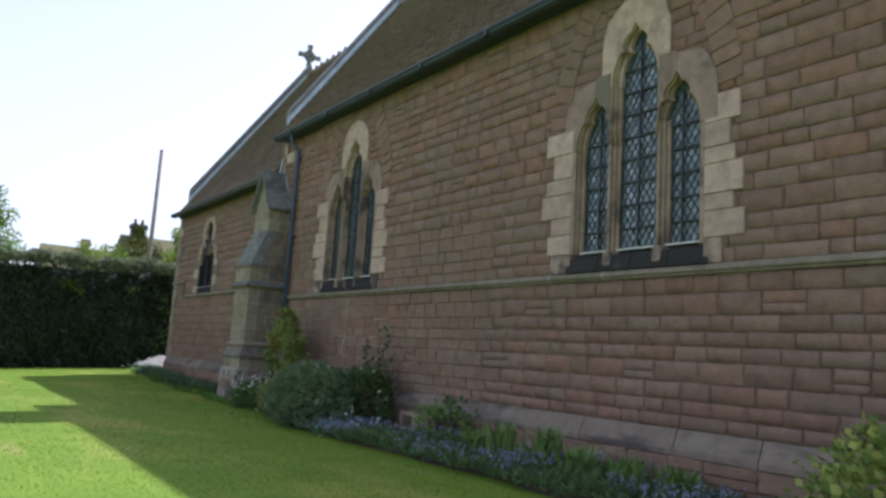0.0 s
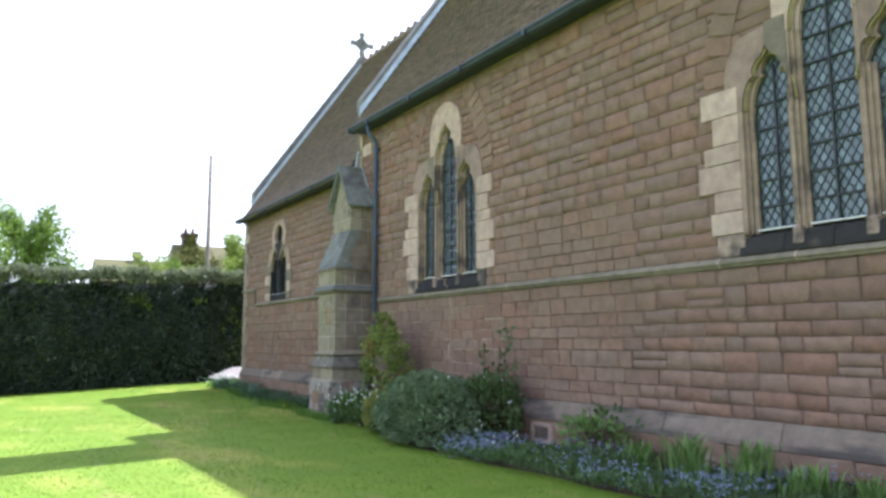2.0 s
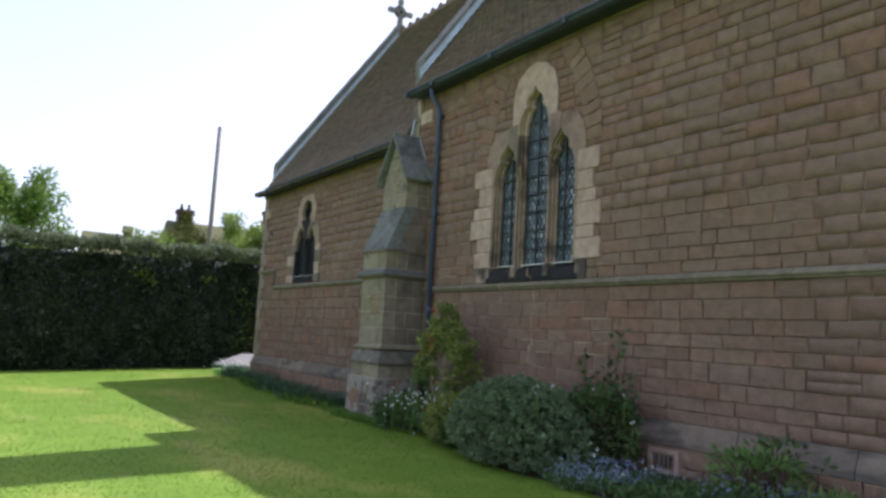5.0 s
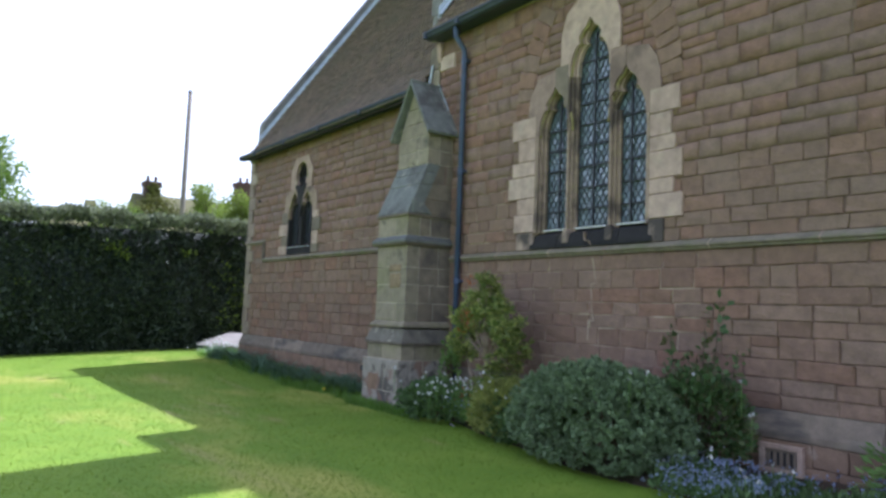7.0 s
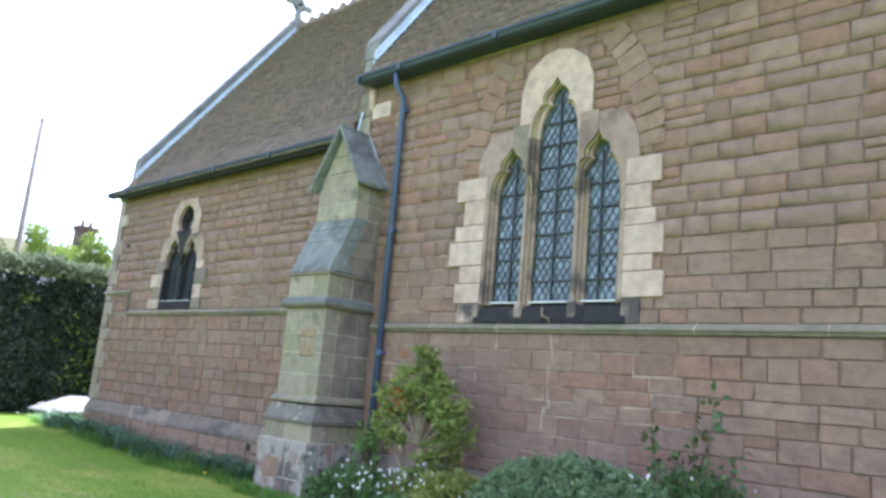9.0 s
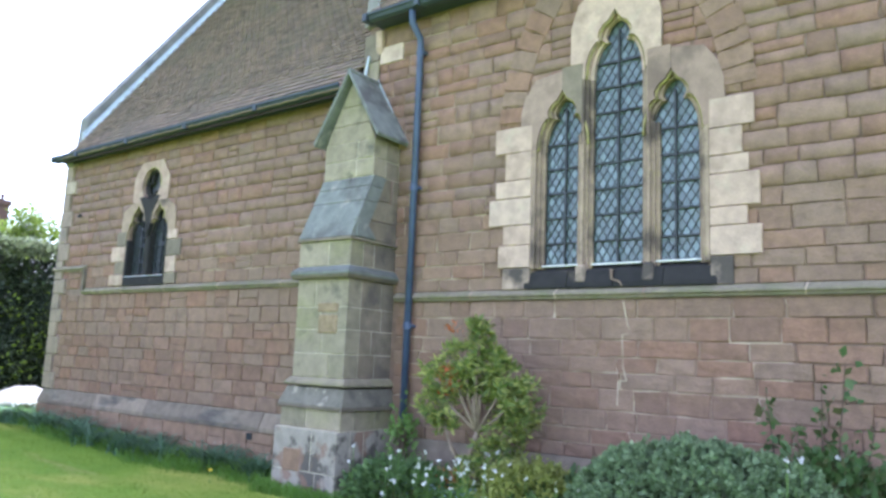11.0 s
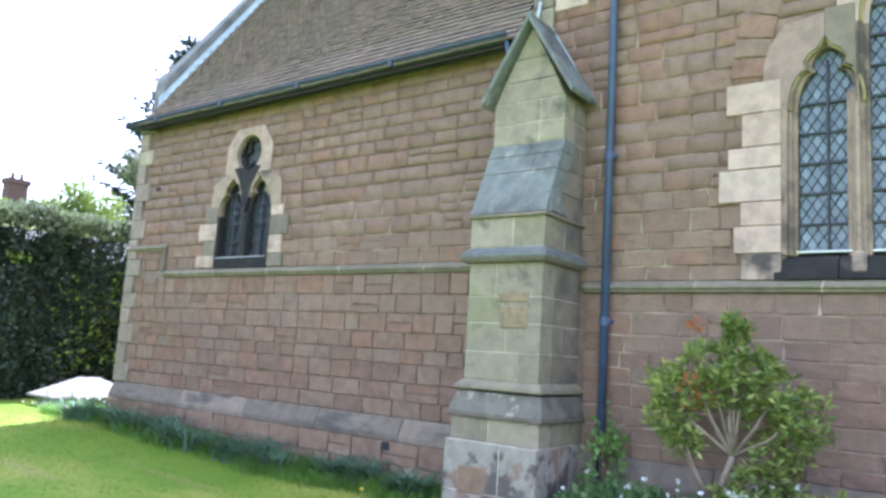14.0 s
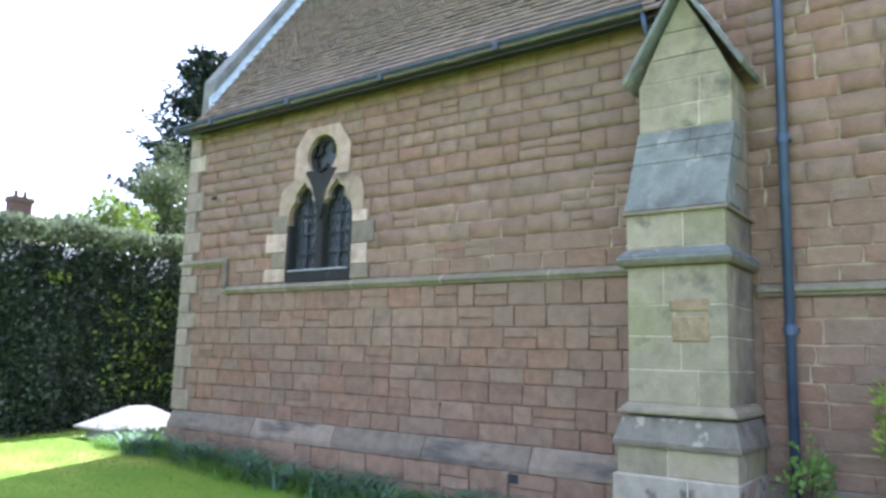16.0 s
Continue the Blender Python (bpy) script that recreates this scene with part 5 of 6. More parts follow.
# ---- house, poles beyond the hedge ----
def house():
    h = thing("house", "brick house with a low roof and chimneys behind the hedge", "house", (19, 68, 0))
    part("wall", Solid().box(-5.0, 5.5, -3.5, 3.5, 0, 7.2), BRICK, h)
    part("roof", Solid().prism([(-4.0, 7.0), (4.0, 7.0), (0, 10.1)], -5.4, 5.8), FAR_ROOF, h)
    for x, z, w in ((3.55, 12.5, 1.3), (-4.0, 11.6, 1.1)):
        c = part("chimney", Solid().box(x - w / 2, x + w / 2, -0.5, 0.5, 8, z - 0.5).box(x - w / 2 - 0.1, x + w / 2 + 0.1, -0.6, 0.6, z - 0.85, z - 0.5), BRICK, h, "red brick chimney stack")
        for k in (-0.3, 0.3):
            part("chimney_pot", Solid().tube([(x + k, 0, z - 0.5), (x + k, 0, z)], [0.14, 0.11], 10), BRICK, c)
    n = 2600
    down = RNG.random(n) ** 0.6
    p = np.stack([15.0 + RNG.normal(0, 0.32, n) * (0.6 + 5.0 * down ** 3), 67.3 - 2.0 * down ** 2 + RNG.normal(0, 0.12, n), 10.9 - 2.6 * down + RNG.normal(0, 0.12, n)], 1)
    v, f = leaves(p, np.tile([0, -1.0, 0.2], (n, 1)), 0.20, 0.15, 0.1, 0.7)
    soup("ivy", v, f, IVY_LEAF, h, "ivy covering the chimney stack")


house()
h2 = thing("far_house", "far low house with a small turret behind the hedge", "house", (14.2, 88, 0))
part("wall", Solid().box(-4, 4, -3, 3, 0, 8.0), BRICK, h2)
part("roof", Solid().prism([(-3.4, 8.0), (3.4, 8.0), (0, 10.6)], -4.3, 4.3), FAR_ROOF, h2)
part("turret", Solid().box(-0.35, 0.35, -0.35, 0.35, 9.0, 10.9), FAR_ROOF, h2)
part("turret_cap", Solid().prism([(-0.5, 10.9), (0.5, 10.9), (0, 11.6)], -0.5, 0.5), FAR_ROOF, h2)
for x, y, top, label in ((9.97, 42.0, 11.7, "tall slim weathered timber telegraph pole behind the hedge"), (-0.31, 40.0, 8.06, "short timber pole with a cross arm behind the hedge")):
    po = thing("telegraph_pole", label, "pole", (x, y, 0))
    part("shaft", Solid().tube([(0, 0, 0), (0.02, 0, top)], [0.145, 0.10] if top > 10 else [0.12, 0.09], 10), POLE_WOOD, po, smooth=True)
    if top < 10:
        part("cross_arm", Solid().box(-0.30, 0.12, -0.05, 0.05, top - 0.10, top + 0.01), POLE_WOOD, po)
    else:
        part("cap", Solid().tube([(0.02, 0, top), (0.02, 0, top + 0.08)], [0.12, 0.03], 8), IRON_AND_HOLE_BLACK, po)

# ---- grave cross and tomb ----
gz = float(ground_z(-0.1, 27.6))
gc = thing("grave_cross", "grey stone cross on a stepped base before the hedge", "gravestone", (-0.1, 27.6, gz))
part("base_step", Solid().box(-0.34, 0.34, -0.3, 0.3, -0.05, 0.13), GRAVE_STONE, gc, bevel=0.02)
part("base_block", Solid().prism([(-0.24, 0.13), (0.24, 0.13), (0.17, 0.40), (-0.17, 0.40)], -0.17, 0.17, "y"), GRAVE_STONE, gc, bevel=0.02)
part("cross_shaft", Solid().prism([(-0.085, 0.40), (0.085, 0.40), (0.06, 1.42), (-0.06, 1.42)], -0.06, 0.06, "y"), GRAVE_STONE, gc, bevel=0.012)
part("cross_arm", Solid().box(-0.29, 0.29, -0.062, 0.062, 1.10, 1.23), GRAVE_STONE, gc, bevel=0.012)
tz = float(ground_z(7.0, 27))
tb = thing("tomb", "low pale stone tomb with a sloping pyramid lid, beside the hedge", "tomb", (7.38, 27.2, tz - 0.08))
part("plinth", Solid().box(-0.74, 0.74, -0.38, 0.38, -0.15, 0.24), GRAVE_STONE, tb, bevel=0.02)
part("lid", Solid().add([(-0.92, -0.5, 0.24), (0.92, -0.5, 0.24), (0.92, 0.5, 0.24), (-0.92, 0.5, 0.24), (-0.92, -0.5, 0.28), (0.92, -0.5, 0.28), (0.92, 0.5, 0.28), (-0.92, 0.5, 0.28), (-0.2, 0, 0.63), (0.2, 0, 0.63)],
                        [(3, 2, 1, 0), (0, 1, 5, 4), (1, 2, 6, 5), (2, 3, 7, 6), (3, 0, 4, 7), (4, 5, 9, 8), (5, 6, 9), (6, 7, 8, 9), (7, 4, 8)]), TOMB_STONE, tb, "sunlit pale sloping lid", bevel=0.012)


# ---- flower bed ----
BED = [(-16.0, 5.3), (2.0, 5.3), (6.0, 5.3), (10.0, 5.3), (11.5, 5.25), (13.0, 5.45), (14.5, 5.85), (16.2, 6.15)]


def bed_edge(y):
    return np.interp(y, [p[0] for p in BED], [p[1] for p in BED])


ys = np.linspace(-14.9, 16.3, 120)
V = np.concatenate([np.stack([bed_edge(ys) + 0.2 + 0.05 * np.sin(ys * 3), ys, ground_z(bed_edge(ys), ys) + 0.004], 1),
                    np.stack([bed_edge(ys) + 0.42, ys, ground_z(bed_edge(ys), ys) + 0.07 + 0.02 * np.sin(5 * ys)], 1),
                    np.stack([np.full(120, 6.93), ys, ground_z(6.9, ys) + 0.11 + 0.02 * np.sin(4 * ys)], 1)])
F = [(r * 120 + i, r * 120 + i + 1, (r + 1) * 120 + i + 1, (r + 1) * 120 + i) for r in range(2) for i in range(119)]
tagged(soup("flower_bed_soil", V, F, SOIL), "dark soil of the flower bed along the wall", "soil", kind="structure")


def mound(name, label, place, radii, leaf_mat, n, size, aspect=0.5, category="shrub", wobble=0.15, stems=14, stand=0.25, droop=0.0, seed=1, tuft=1):
    """A rounded bush: stems inside, leaves over an uneven dome."""
    r = random.Random(seed)
    t = thing(name, label, category, place)
    wood = Solid()
    for i in range(stems):
        a, s = r.uniform(0, 2 * math.pi), r.uniform(0.2, 0.85)
        e = (math.cos(a) * s * radii[0], math.sin(a) * s * radii[1], radii[2] * math.sqrt(max(0.05, 1 - s * s)) * 0.9 + stand)
        wood.tube([(0.1 * math.cos(a), 0.1 * math.sin(a), -0.05), (e[0] * 0.5, e[1] * 0.5, e[2] * 0.6), e], [0.02, 0.014, 0.005], 5)
    part("woody_frame", wood, BARK, t)
    d = unit(RNG.normal(0, 1, (n, 3)))
    d[:, 2] = np.where(d[:, 2] < -0.55, -d[:, 2], d[:, 2])
    a = np.arctan2(d[:, 1], d[:, 0])
    lump = 1 + wobble * (np.sin(5 * a + 3 * d[:, 2] + seed) * 0.5 + np.sin(11 * a - 7 * d[:, 2]) * 0.35 + np.sin(19 * a + 13 * d[:, 2]) * 0.25)
    knobs = unit(RNG.normal(0, 1, (70, 3)) * np.array([1, 1, 0.8]))
    near = np.max(d @ knobs.T, axis=1)
    lump = lump * (1 + 1.6 * wobble * (smoothstep(near, 0.86, 1.0) - 0.5))
    depth = 1 - RNG.random(n) ** 2.2 * 0.30
    p = d * np.array(radii) * (lump * depth)[:, None] + np.array(place) + np.array([0, 0, stand])
    p[:, 2] = np.maximum(p[:, 2], place[2] + 0.02)
    if tuft > 1:
        # small whorls, a shoot to each
        p = np.repeat(p, tuft, 0) + RNG.normal(0, size * 0.25, (n * tuft, 3))
        d = np.repeat(unit(d + RNG.normal(0, 0.35, d.shape)), tuft, 0)
    v, f = leaves(p, d + np.array([0, 0, 0.25]), size, size * aspect, droop, 0.55)
    soup("foliage", v, f, leaf_mat, t)
    return t


def on_bed(x, y):
    return (x, y, float(ground_z(x, y)) + 0.08)


mound("hebe_bush", "low rounded grey-green evergreen bush in the flower bed", on_bed(5.88, 12.08), (0.64, 1.04, 0.60), HEBE_LEAF, 4600, 0.045, 0.55, wobble=0.12, stand=0.34, seed=2, tuft=16)
mound("rose_bush", "dark-leaved rose bush with long bare shoots", on_bed(6.4, 11.2), (0.36, 0.46, 0.44), ROSE_LEAF, 3200, 0.07, 0.6, wobble=0.25, stand=0.42, seed=3)
mound("olive_bush", "small olive-yellow bush at the bed's edge", on_bed(6.0, 13.75), (0.36, 0.45, 0.36), OLIVE_LEAF, 6500, 0.055, 0.5, wobble=0.2, stand=0.22, seed=4)


def shooting_rose():
    t = thing("climbing_rose", "thin upright rose shoots with sparse dark leaves against the wall", "rose", on_bed(6.62, 11.4))
    P = []
    r = random.Random(8)
    base = Vector(t.matrix_basis.translation)
    for dy, h in ((-0.25, 1.72), (-0.1, 1.55), (0.35, 1.45), (0.1, 1.2), (-0.45, 1.25)):
        pts = [Vector((0, dy * 0.4, 0)), Vector((0.04, dy * 0.8, h * 0.5)), Vector((0.06, dy + r.uniform(-0.05, 0.05), h))]
        part("shoot", Solid().tube(pts, [0.012, 0.009, 0.004], 5), BARK, t)
        for k in range(46):
            q = 0.4 + 0.6 * r.random()
            c = pts[0].lerp(pts[1], q * 2) if q < 0.5 else pts[1].lerp(pts[2], q * 2 - 1)
            P.append(tuple(base + c + Vector((r.gauss(0, 0.04), r.gauss(0, 0.07), r.gauss(0, 0.03)))))
    v, f = leaves(np.array(P), np.tile([0, 0, 0.1], (len(P), 1)), 0.09, 0.055, 0.2, 0.9)
    soup("leaves", v, f, ROSE_LEAF, t)


shooting_rose()


def pieris():
    place = on_bed(6.45, 14.88)
    t = thing("pieris_shrub", "upright shrub with glossy yellow-green leaves and russet tips", "shrub", place)
    r = random.Random(21)
    # leafy masses on the forking limbs: along the wall, height, reach
    masses = ((-0.28, 1.98, 0.13), (-0.22, 1.78, 0.20), (-0.05, 1.66, 0.22), (-0.33, 1.60, 0.26), (0.10, 1.50, 0.22), (0.38, 1.38, 0.24), (0.32, 1.12, 0.22), (0.18, 0.95, 0.14),
              (-0.58, 1.42, 0.24), (-0.78, 1.24, 0.24), (-0.72, 1.02, 0.22), (-0.55, 0.80, 0.26), (-0.42, 0.58, 0.26), (-0.25, 0.42, 0.2), (0.02, 1.30, 0.15), (-0.44, 1.22, 0.18), (-0.20, 1.46, 0.2))
    fork = Vector((-0.05, -0.22, 0.85))
    part("trunk", Solid().tube([(0, 0, -0.05), (-0.03, -0.06, 0.45), fork], [0.042, 0.036, 0.028], 7), PALE_BARK, t, smooth=True)
    heads = []
    for y, z, reach in masses:
        root = fork if z > 1.2 else Vector((-0.02, -0.08, 0.4))
        end = Vector((r.uniform(-0.16, 0.02), y, z))
        part("limb", Solid().tube([root, root.lerp(end, 0.55) + Vector((-0.06, 0.0, -0.05)), end], [0.02, 0.014, 0.006], 6), PALE_BARK, t, smooth=True)
        for i in range(int(26 * reach / 0.22)):
            d = Vector((r.gauss(0, 1), r.gauss(0, 1), r.gauss(0, 0.9))).normalized()
            heads.append(end + d * reach * r.uniform(0.55, 1.05))
    P, O = [], []
    for e in heads:
        lean = Vector((r.gauss(-0.3, 0.4), r.gauss(0, 0.5), 0.7))
        for k in range(19):
            d = Vector((r.gauss(0, 1), r.gauss(0, 1), r.gauss(0, 0.5))).normalized()
            P.append(tuple(e + d * 0.012 + Vector(place)))
            O.append(tuple(d + lean * 0.6))
    v, f = leaves(np.array(P), np.array(O), 0.088, 0.025, 0.1, 0.25)
    soup("foliage", v, f, PIERIS_LEAF, t)
    for e in (Vector((-0.15, 0.06, 1.92)), Vector((-0.22, 0.10, 1.42)), Vector((-0.2, 0.05, 1.28)), Vector((-0.25, 0.08, 0.34)), Vector((-0.3, 0.02, 0.24)), Vector((-0.28, -0.1, 0.3))):
        P = [tuple(e + Vector((r.gauss(0, 0.045), r.gauss(0, 0.055), r.gauss(0.03, 0.04))) + Vector(place)) for k in range(20)]
        v, f = leaves(np.array(P), np.tile([-0.4, 0, 0.6], (len(P), 1)), 0.075, 0.026, 0.0, 0.6)
        tagged(soup("young_tip", v, f, RUSSET_LEAF, t, "russet red young leaf tip"), kind="stuff")


pieris()
mound("leafy_shrub", "broad shrub with round yellow-green leaves beside the wall", on_bed(5.75, 2.0), (0.6, 0.85, 0.5), PIERIS_LEAF, 3600, 0.075, 0.8, wobble=0.25, stand=0.42, seed=6)
mound("peony_clump", "leafy perennial clump with reddish tops before the wall", on_bed(6.55, 8.85), (0.2, 0.38, 0.28), ROSE_LEAF, 130, 0.10, 0.4, wobble=0.3, stand=0.32, category="plant", seed=7)
mound("peony_clump", "soft green perennial clump growing by the vent", on_bed(6.45, 9.05), (0.25, 0.42, 0.22), HERB_LEAF, 420, 0.10, 0.35, wobble=0.3, stand=0.25, category="plant", seed=9)
mound("ivy_clump", "dark leafy creeper at the foot of the downpipe", on_bed(6.74, 16.0), (0.10, 0.17, 0.48), HERB_LEAF, 420, 0.06, 0.7, wobble=0.35, stand=0.42, category="plant", seed=11)
mound("leafy_ground_cover", "lush dark green ground cover between the shrubs", on_bed(6.15, 15.45), (0.36, 0.62, 0.24), BED_LEAF, 2600, 0.085, 0.45, wobble=0.3, stand=0.14, category="plant", seed=12)
mound("leafy_ground_cover", "lush dark green ground cover between the shrubs", on_bed(6.15, 13.2), (0.45, 0.7, 0.3), BED_LEAF, 3000, 0.085, 0.45, wobble=0.3, stand=0.16, category="plant", seed=13)
for y, x, h in ((7.35, 6.25, 0.55), (6.55, 6.2, 0.58), (5.9, 6.1, 0.42), (5.3, 6.2, 0.4), (8.2, 6.4, 0.36), (4.7, 6.25, 0.38)):
    g = thing("iris_clump", "clump of fresh green upright strap leaves in the bed", "plant", on_bed(x, y))
    n = 130
    p = np.array(on_bed(x, y)) + np.stack([RNG.normal(0, 0.09, n), RNG.normal(0, 0.11, n), np.zeros(n)], 1)
    vv, ff = straps(p, h, 0.028, 0.25)
    soup("strap_leaves", vv, ff, HERB_LEAF, g)


def scatter_bed(n, y0, y1, inner=-0.02, power=1.0):
    y = RNG.uniform(y0, y1, n)
    e = bed_edge(y) + inner
    far = np.where((y > 9.6) & (y < 11.2), 6.25, 6.75)
    x = e + (far - e) * RNG.random(n) ** power
    return x, y


def forget_me_nots():
    t = thing("forget_me_nots", "drift of pale blue forget-me-nots along the foot of the wall", "flowers", (6.0, 7.5, 0.1), kind="stuff")
    n = 28000
    x, y = scatter_bed(n, -2.0, 10.95)
    hgt = 0.13 + 0.08 * np.sin(2.3 * y + 1.1 * x) * np.sin(1.7 * x + 0.5 * y) + 0.05 * np.sin(7.1 * y + 2.0 * x)
    p = np.stack([x, y, ground_z(x, y) + 0.06 + hgt * RNG.random(n)], 1)
    v, f = leaves(p, np.tile([0, 0, 1.0], (n, 1)), 0.08, 0.022, 0.0, 0.6)
    soup("stalks_and_leaves", v, f, BED_LEAF, t)
    n = 5200
    x, y = scatter_bed(n, -2.0, 10.95)
    keep = np.sin(1.9 * y + 2.3 * x) + np.sin(3.1 * y - 1.0 * x) + RNG.normal(0, 0.6, n) > 0.1
    x, y = x[keep], y[keep]
    n = len(x)
    hgt = 0.225 + 0.08 * np.sin(2.3 * y + 1.1 * x) * np.sin(1.7 * x + 0.5 * y)
    p = np.stack([x, y, ground_z(x, y) + 0.06 + hgt + RNG.normal(0, 0.03, n)], 1)
    p[:, 2] -= 0.16 * RNG.random(n) ** 2
    q = np.repeat(p, 4, 0) + RNG.normal(0, 0.014, (4 * n, 3))
    v, f = leaves(q, np.tile([-0.4, -0.3, 0.8], (4 * n, 1)), 0.022, 0.02, 0.0, 0.7)
    soup("blue_flowers", v, f, BLUE_PETAL, t)
    n = 2600
    y = RNG.uniform(14.2, 16.3, n)
    x = bed_edge(y) + 0.05 + 0.5 * RNG.random(n)
    p = np.stack([x, y, ground_z(x, y) + 0.12 + RNG.random(n) * 0.2], 1)
    v, f = leaves(p, np.tile([0, 0, 1.0], (n, 1)), 0.07, 0.025, 0.0, 0.7)
    soup("stalks_and_leaves", v, f, HERB_LEAF, t)
    v, f = leaves(p[:700] + np.array([-0.05, 0, 0.08]), np.tile([-0.4, -0.3, 0.8], (700, 1)), 0.026, 0.022, 0.0, 0.7)
    soup("blue_flowers", v, f, BLUE_PETAL, t)


forget_me_nots()


def white_flowers():
    t = thing("white_flowers", "scattered small white flowers among the shrubs", "flowers", (6.0, 13.5, 0.4), kind="stuff")
    pts = []
    for cx, cy, cz, sx, sy, sz, k in ((5.85, 14.3, 0.68, 0.25, 0.6, 0.10, 70), (6.1, 15.5, 0.45, 0.2, 0.35, 0.15, 18), (6.1, 11.1, 0.65, 0.2, 0.25, 0.2, 12), (5.75, 12.0, 1.08, 0.25, 0.5, 0.03, 5), (5.9, 10.2, 0.35, 0.25, 0.3, 0.08, 10), (6.75, 26.3, 0.55, 0.22, 0.4, 0.07, 60)):
        pts.append(RNG.normal((cx, cy, cz), (sx, sy, sz), (k, 3)))
    p = np.repeat(np.concatenate(pts), 5, 0)
    v, f = leaves(p, RNG.normal(0, 1, p.shape) + np.array([-0.8, -0.3, 0.3]), 0.032, 0.028, 0.0, 0.4)
    soup("petals", v, f, WHITE_PETAL, t)
    stalk = Solid()
    for q in np.concatenate(pts):
        stalk.tube([(q[0] - 6.0, q[1] - 13.5, max(-0.3, q[2] - 0.75)), (q[0] - 6.0, q[1] - 13.5, q[2] - 0.4)], 0.003, 4)
    part("stalks", stalk, HERB_LEAF, t)


white_flowers()


# ---- long grass and strap leaves along the chancel ----
def long_grass():
    t = thing("long_grass", "uncut grass along the foot of the chancel wall", "grass", (6.5, 21, 0.2), kind="stuff")
    n = 20000
    y = RNG.uniform(17.2, 26.6, n)
    edge = 5.98 + 0.14 * np.sin(2.1 * y) + 0.08 * np.sin(5.7 * y + 1) + 0.28 * smoothstep(y, 20, 26) + RNG.normal(0, 0.09, n)
    x = edge + (7.0 - edge) * RNG.random(n) ** 0.75
    p = np.stack([x, y, ground_z(x, y)], 1)
    v, f = straps(p, 0.19, 0.009, 0.7)
    soup("grass_blades", v, f, LONG_BLADE, t)
    n = 3000
    y = RNG.uniform(15.6, 17.6, n)
    x = 5.75 + 0.45 * RNG.random(n)
    v, f = straps(np.stack([x, y, ground_z(x, y)], 1), 0.16, 0.008, 0.5)
    soup("grass_blades", v, f, LONG_BLADE, t)
    for i in range(17):
        y = 17.9 + i * 0.47 + random.Random(i).uniform(-0.22, 0.22)
        x = 6.35 + random.Random(i + 50).uniform(-0.18, 0.25)
        g = thing("daffodil_clump", "clump of blue-green daffodil leaves past flowering", "plant", (x, y, float(ground_z(x, y))), group="daffodil clumps along the chancel")
        n = 85
        p = np.array([x, y, float(ground_z(x, y))]) + np.stack([RNG.normal(0, 0.10, n), RNG.normal(0, 0.12, n), np.zeros(n)], 1)
        vv, ff = straps(p, 0.38, 0.021, 1.25)
        soup("strap_leaves", vv, ff, DAFF_LEAF, g)
    d = thing("dandelion", "single yellow flower in the long grass", "flower", (5.75, 18.35, float(ground_z(5.75, 18.35))))
    part("stalk", Solid().tube([(0, 0, 0), (0, 0, 0.16)], 0.004, 5), HERB_LEAF, d)
    part("bloom", Solid().tube([(0, 0, 0.155), (0, 0, 0.175)], [0.03, 0.02], 10), YELLOW_PETAL, d)


long_grass()


def lawn_blades():
    n = 210000
    x, y = RNG.uniform(-3.2, 6.3, n), 3.0 + 25.4 * RNG.random(n) ** 1.25
    keep = (x < bed_edge(np.minimum(y, 16.2)) + 0.24) & ((y < 16.3) | (x < 6.2))
    x, y = x[keep], y[keep]
    v, f = blades(np.stack([x, y, ground_z(x, y) - 0.004], 1), 0.022, 0.010, 1.1)
    tagged(soup("lawn_grass", v, f, BLADE), "short mown grass blades of the lawn", "grass", kind="stuff")


lawn_blades()

# ---- pieces of the walls ----
low = lay_courses(0.0, 16.40, 0.785, 2.475, window_gaps, 31, (0.15, 0.27), (0.24, 0.60))
high = lay_courses(0.0, NAVE_END - 0.12, 2.605, 6.38, window_gaps, 32, (0.15, 0.245), (0.22, 0.58))
lay_wall(nave_wall, low + high, SANDSTONE, lambda y, z: y > 8.6 and z < 3.6)
back = lay_courses(-15.0, 0.0, 0.785, 6.38, lambda z: [], 36)
lay_wall(nave_wall, back, SANDSTONE, lambda y, z: False)
low = lay_courses(17.45, EAST - 0.3, 0.885, 2.735, lambda z: [], 33, (0.15, 0.26), (0.22, 0.55))
high = lay_courses(NAVE_END, EAST - 0.3, 2.865, 5.5, chancel_gaps, 34, (0.15, 0.25), (0.22, 0.55))
lay_wall(chancel_wall, low + high, SANDSTONE, lambda y, z: z < 3.3)
base = lay_courses(0.0, 16.35, 0.02, 0.50, lambda z: [(10.32, 10.78)] if 0.15 < z < 0.46 else [(0, 0)], 37, (0.22, 0.27), (0.3, 0.7))
lay_wall(nave_plinth, [(y + 15.0, z, w, h, i) for y, z, w, h, i in base], PLINTH_RED, lambda y, z: True, x=-0.10)
base = lay_courses(17.47, EAST, 0.05, 0.60, lambda z: [], 38, (0.22, 0.3), (0.3, 0.7))
lay_wall(chancel_plinth, [(y - 17.45, z, w, h, i) for y, z, w, h, i in base], PLINTH_RED, lambda y, z: True, x=-0.10)


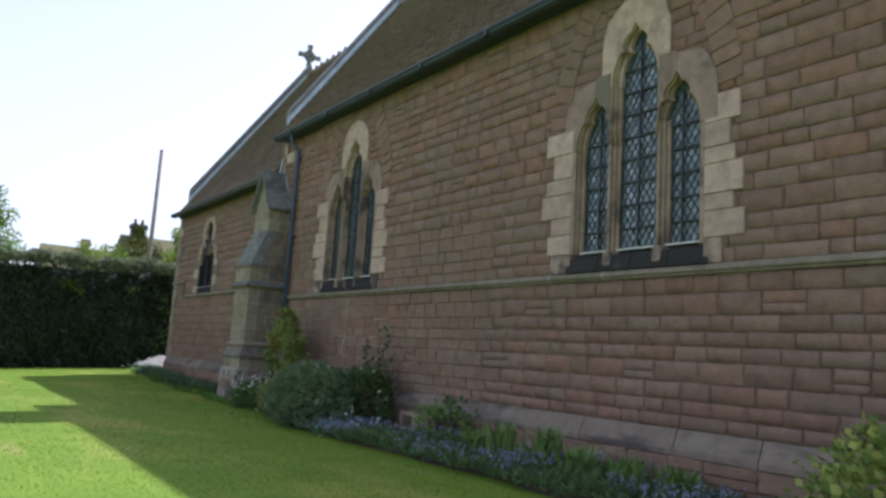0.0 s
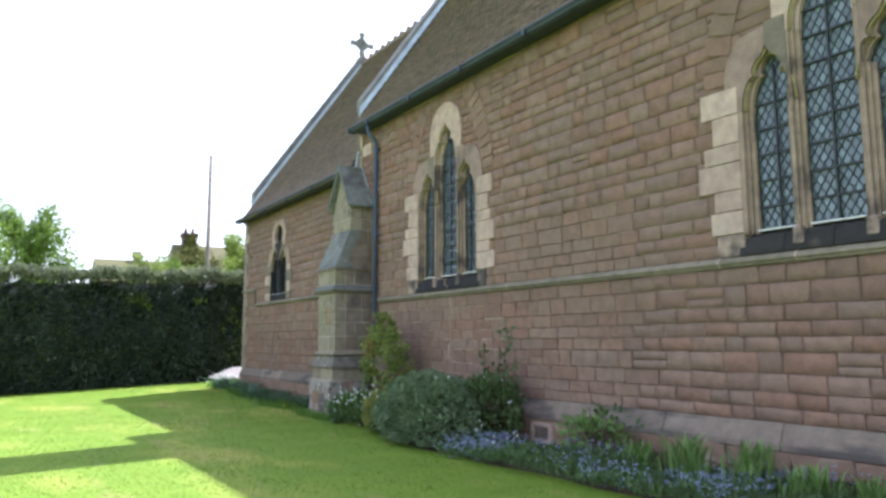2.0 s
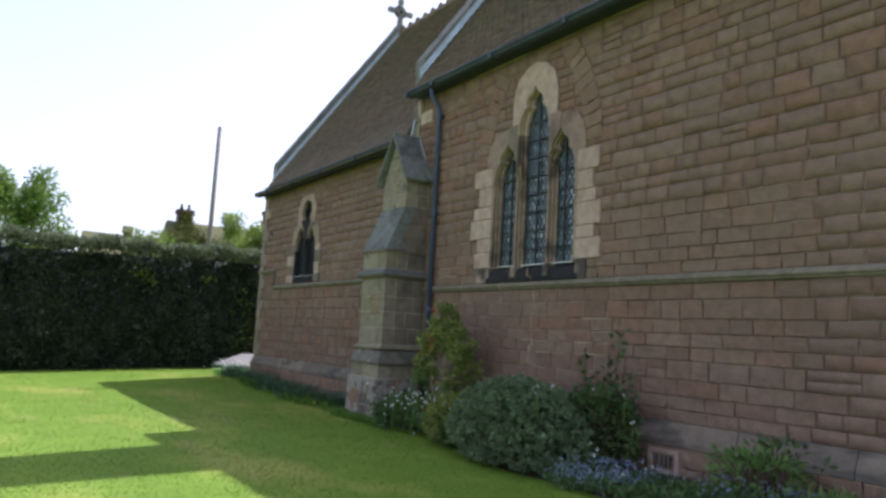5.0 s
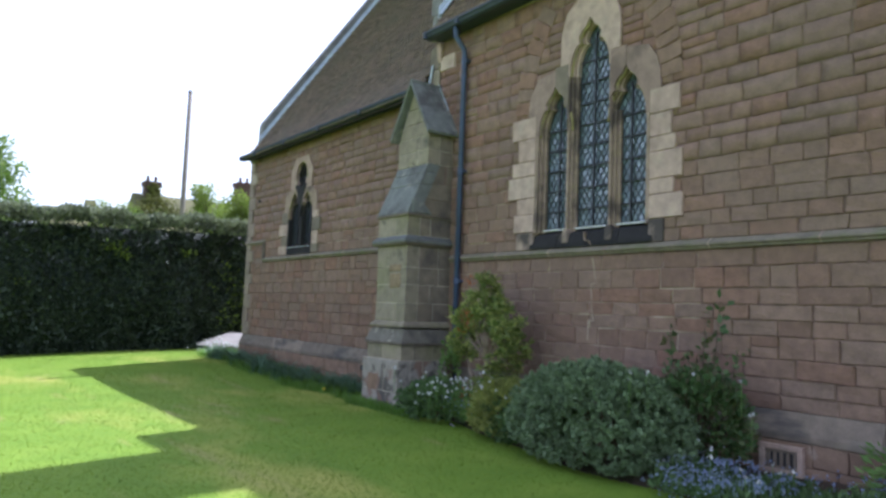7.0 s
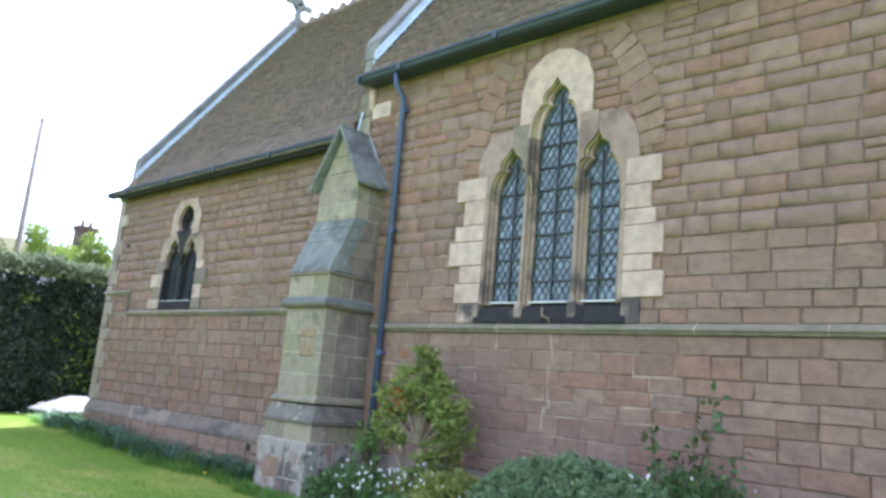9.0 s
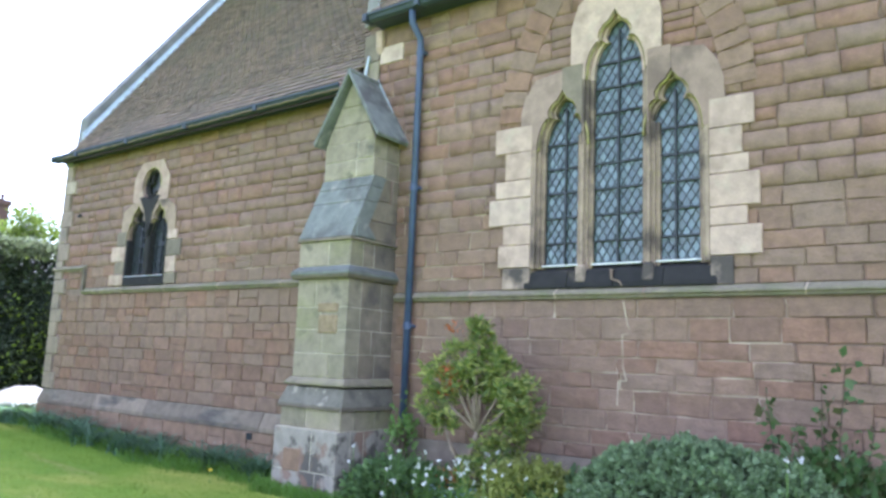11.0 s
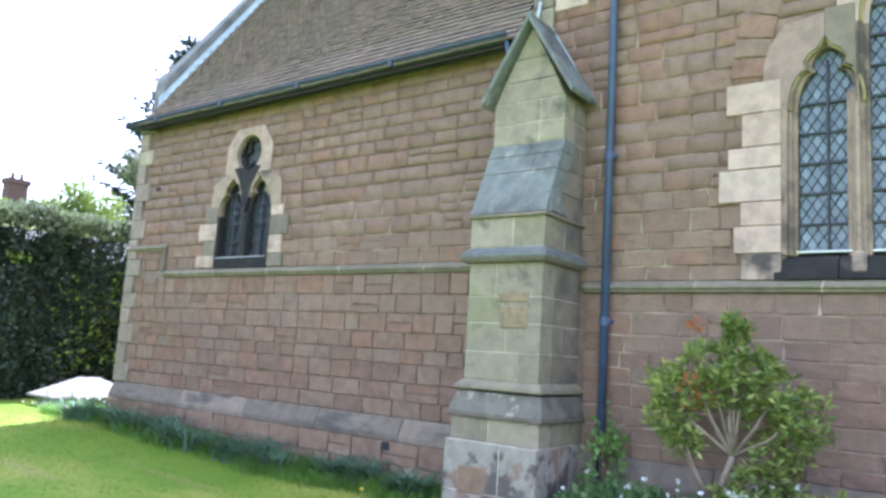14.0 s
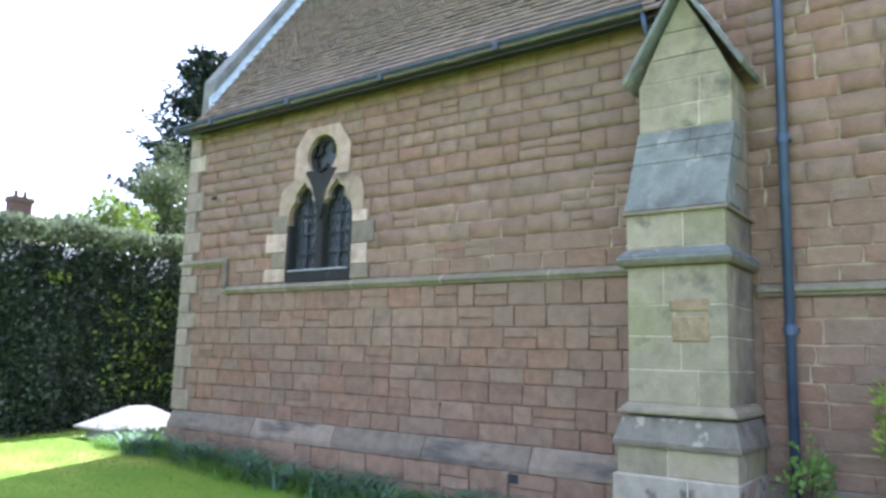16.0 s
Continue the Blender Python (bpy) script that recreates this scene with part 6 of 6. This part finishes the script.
def voussoirs(yc):
    """Rough relieving arch over a window."""
    shapes = []
    for i in range(10):
        me = block_mesh(i, SANDSTONE)
        me.materials.append(SANDSTONE)
        shapes.append(me)
    r = random.Random(int(yc * 10))
    for sign in (1, -1):
        a = 0.03
        while True:
            step = r.uniform(0.062, 0.10)
            c = a + step / 2
            z = 4.55 + 2.68 * math.sin(c)
            y = -1.35 + 2.68 * math.cos(c)
            if z > 6.2 or y < 0.2:
                break
            ob = new("voussoir", shapes[r.randrange(10)])
            ob.parent = nave_wall
            ob.matrix_basis = Matrix.Translation((FACE - 0.016, yc + sign * y, z)) @ Matrix.Rotation(sign * c, 4, "X") @ Matrix.Diagonal((1, 0.36, step * 2.68 - 0.012, 1))
            a += step


voussoirs(W1)
voussoirs(W2)


# ---- newer pale mortar and the mended crack ----
part("repointed_patch", Solid().box(FACE + 0.0115, FACE + 0.0155, 15.05, 16.95, 2.62, 6.3), NEW_MORTAR, nave_wall, "pale newer mortar between the blocks")
part("repointed_patch", Solid().box(FACE + 0.0115, FACE + 0.0155, 17.6, 21.2, 2.88, 3.95), NEW_MORTAR, chancel_wall, "pale newer mortar between the blocks")
crack = Solid()
line = [(13.25, 2.46), (13.20, 2.20), (13.16, 2.11), (13.26, 2.10), (13.25, 1.76), (13.21, 1.62), (13.30, 1.61), (13.31, 1.36)]
for (ya, za), (yb, zb) in zip(line, line[1:]):
    d = math.hypot(yb - ya, zb - za)
    ny, nz = -(zb - za) / d * 0.008, (yb - ya) / d * 0.008
    crack.prism([(ya + ny, za + nz), (yb + ny, zb + nz), (yb - ny, zb - nz), (ya - ny, za - nz)], FACE - 0.012, FACE + 0.01)
part("repointed_patch", Solid().box(FACE + 0.0085, FACE + 0.0125, 11.6, 16.38, 0.9, 2.45), NEW_MORTAR, nave_wall, "pale newer mortar between the blocks")
part("mended_crack", crack, NEW_MORTAR, nave_wall, "pale mortar filling a crack below the window")
crack = Solid()
line = [(13.38, 2.80), (13.37, 2.69), (13.28, 2.665), (13.25, 2.61)]
for (ya, za), (yb, zb) in zip(line, line[1:]):
    d = math.hypot(yb - ya, zb - za)
    ny, nz = -(zb - za) / d * 0.007, (yb - ya) / d * 0.007
    crack.prism([(ya + ny, za + nz), (yb + ny, zb + nz), (yb - ny, zb - nz), (ya - ny, za - nz)], FACE - 0.053, FACE + 0.01)
part("mended_crack", crack, NEW_MORTAR, nave_wall, "pale mortar filling a crack across the sill")
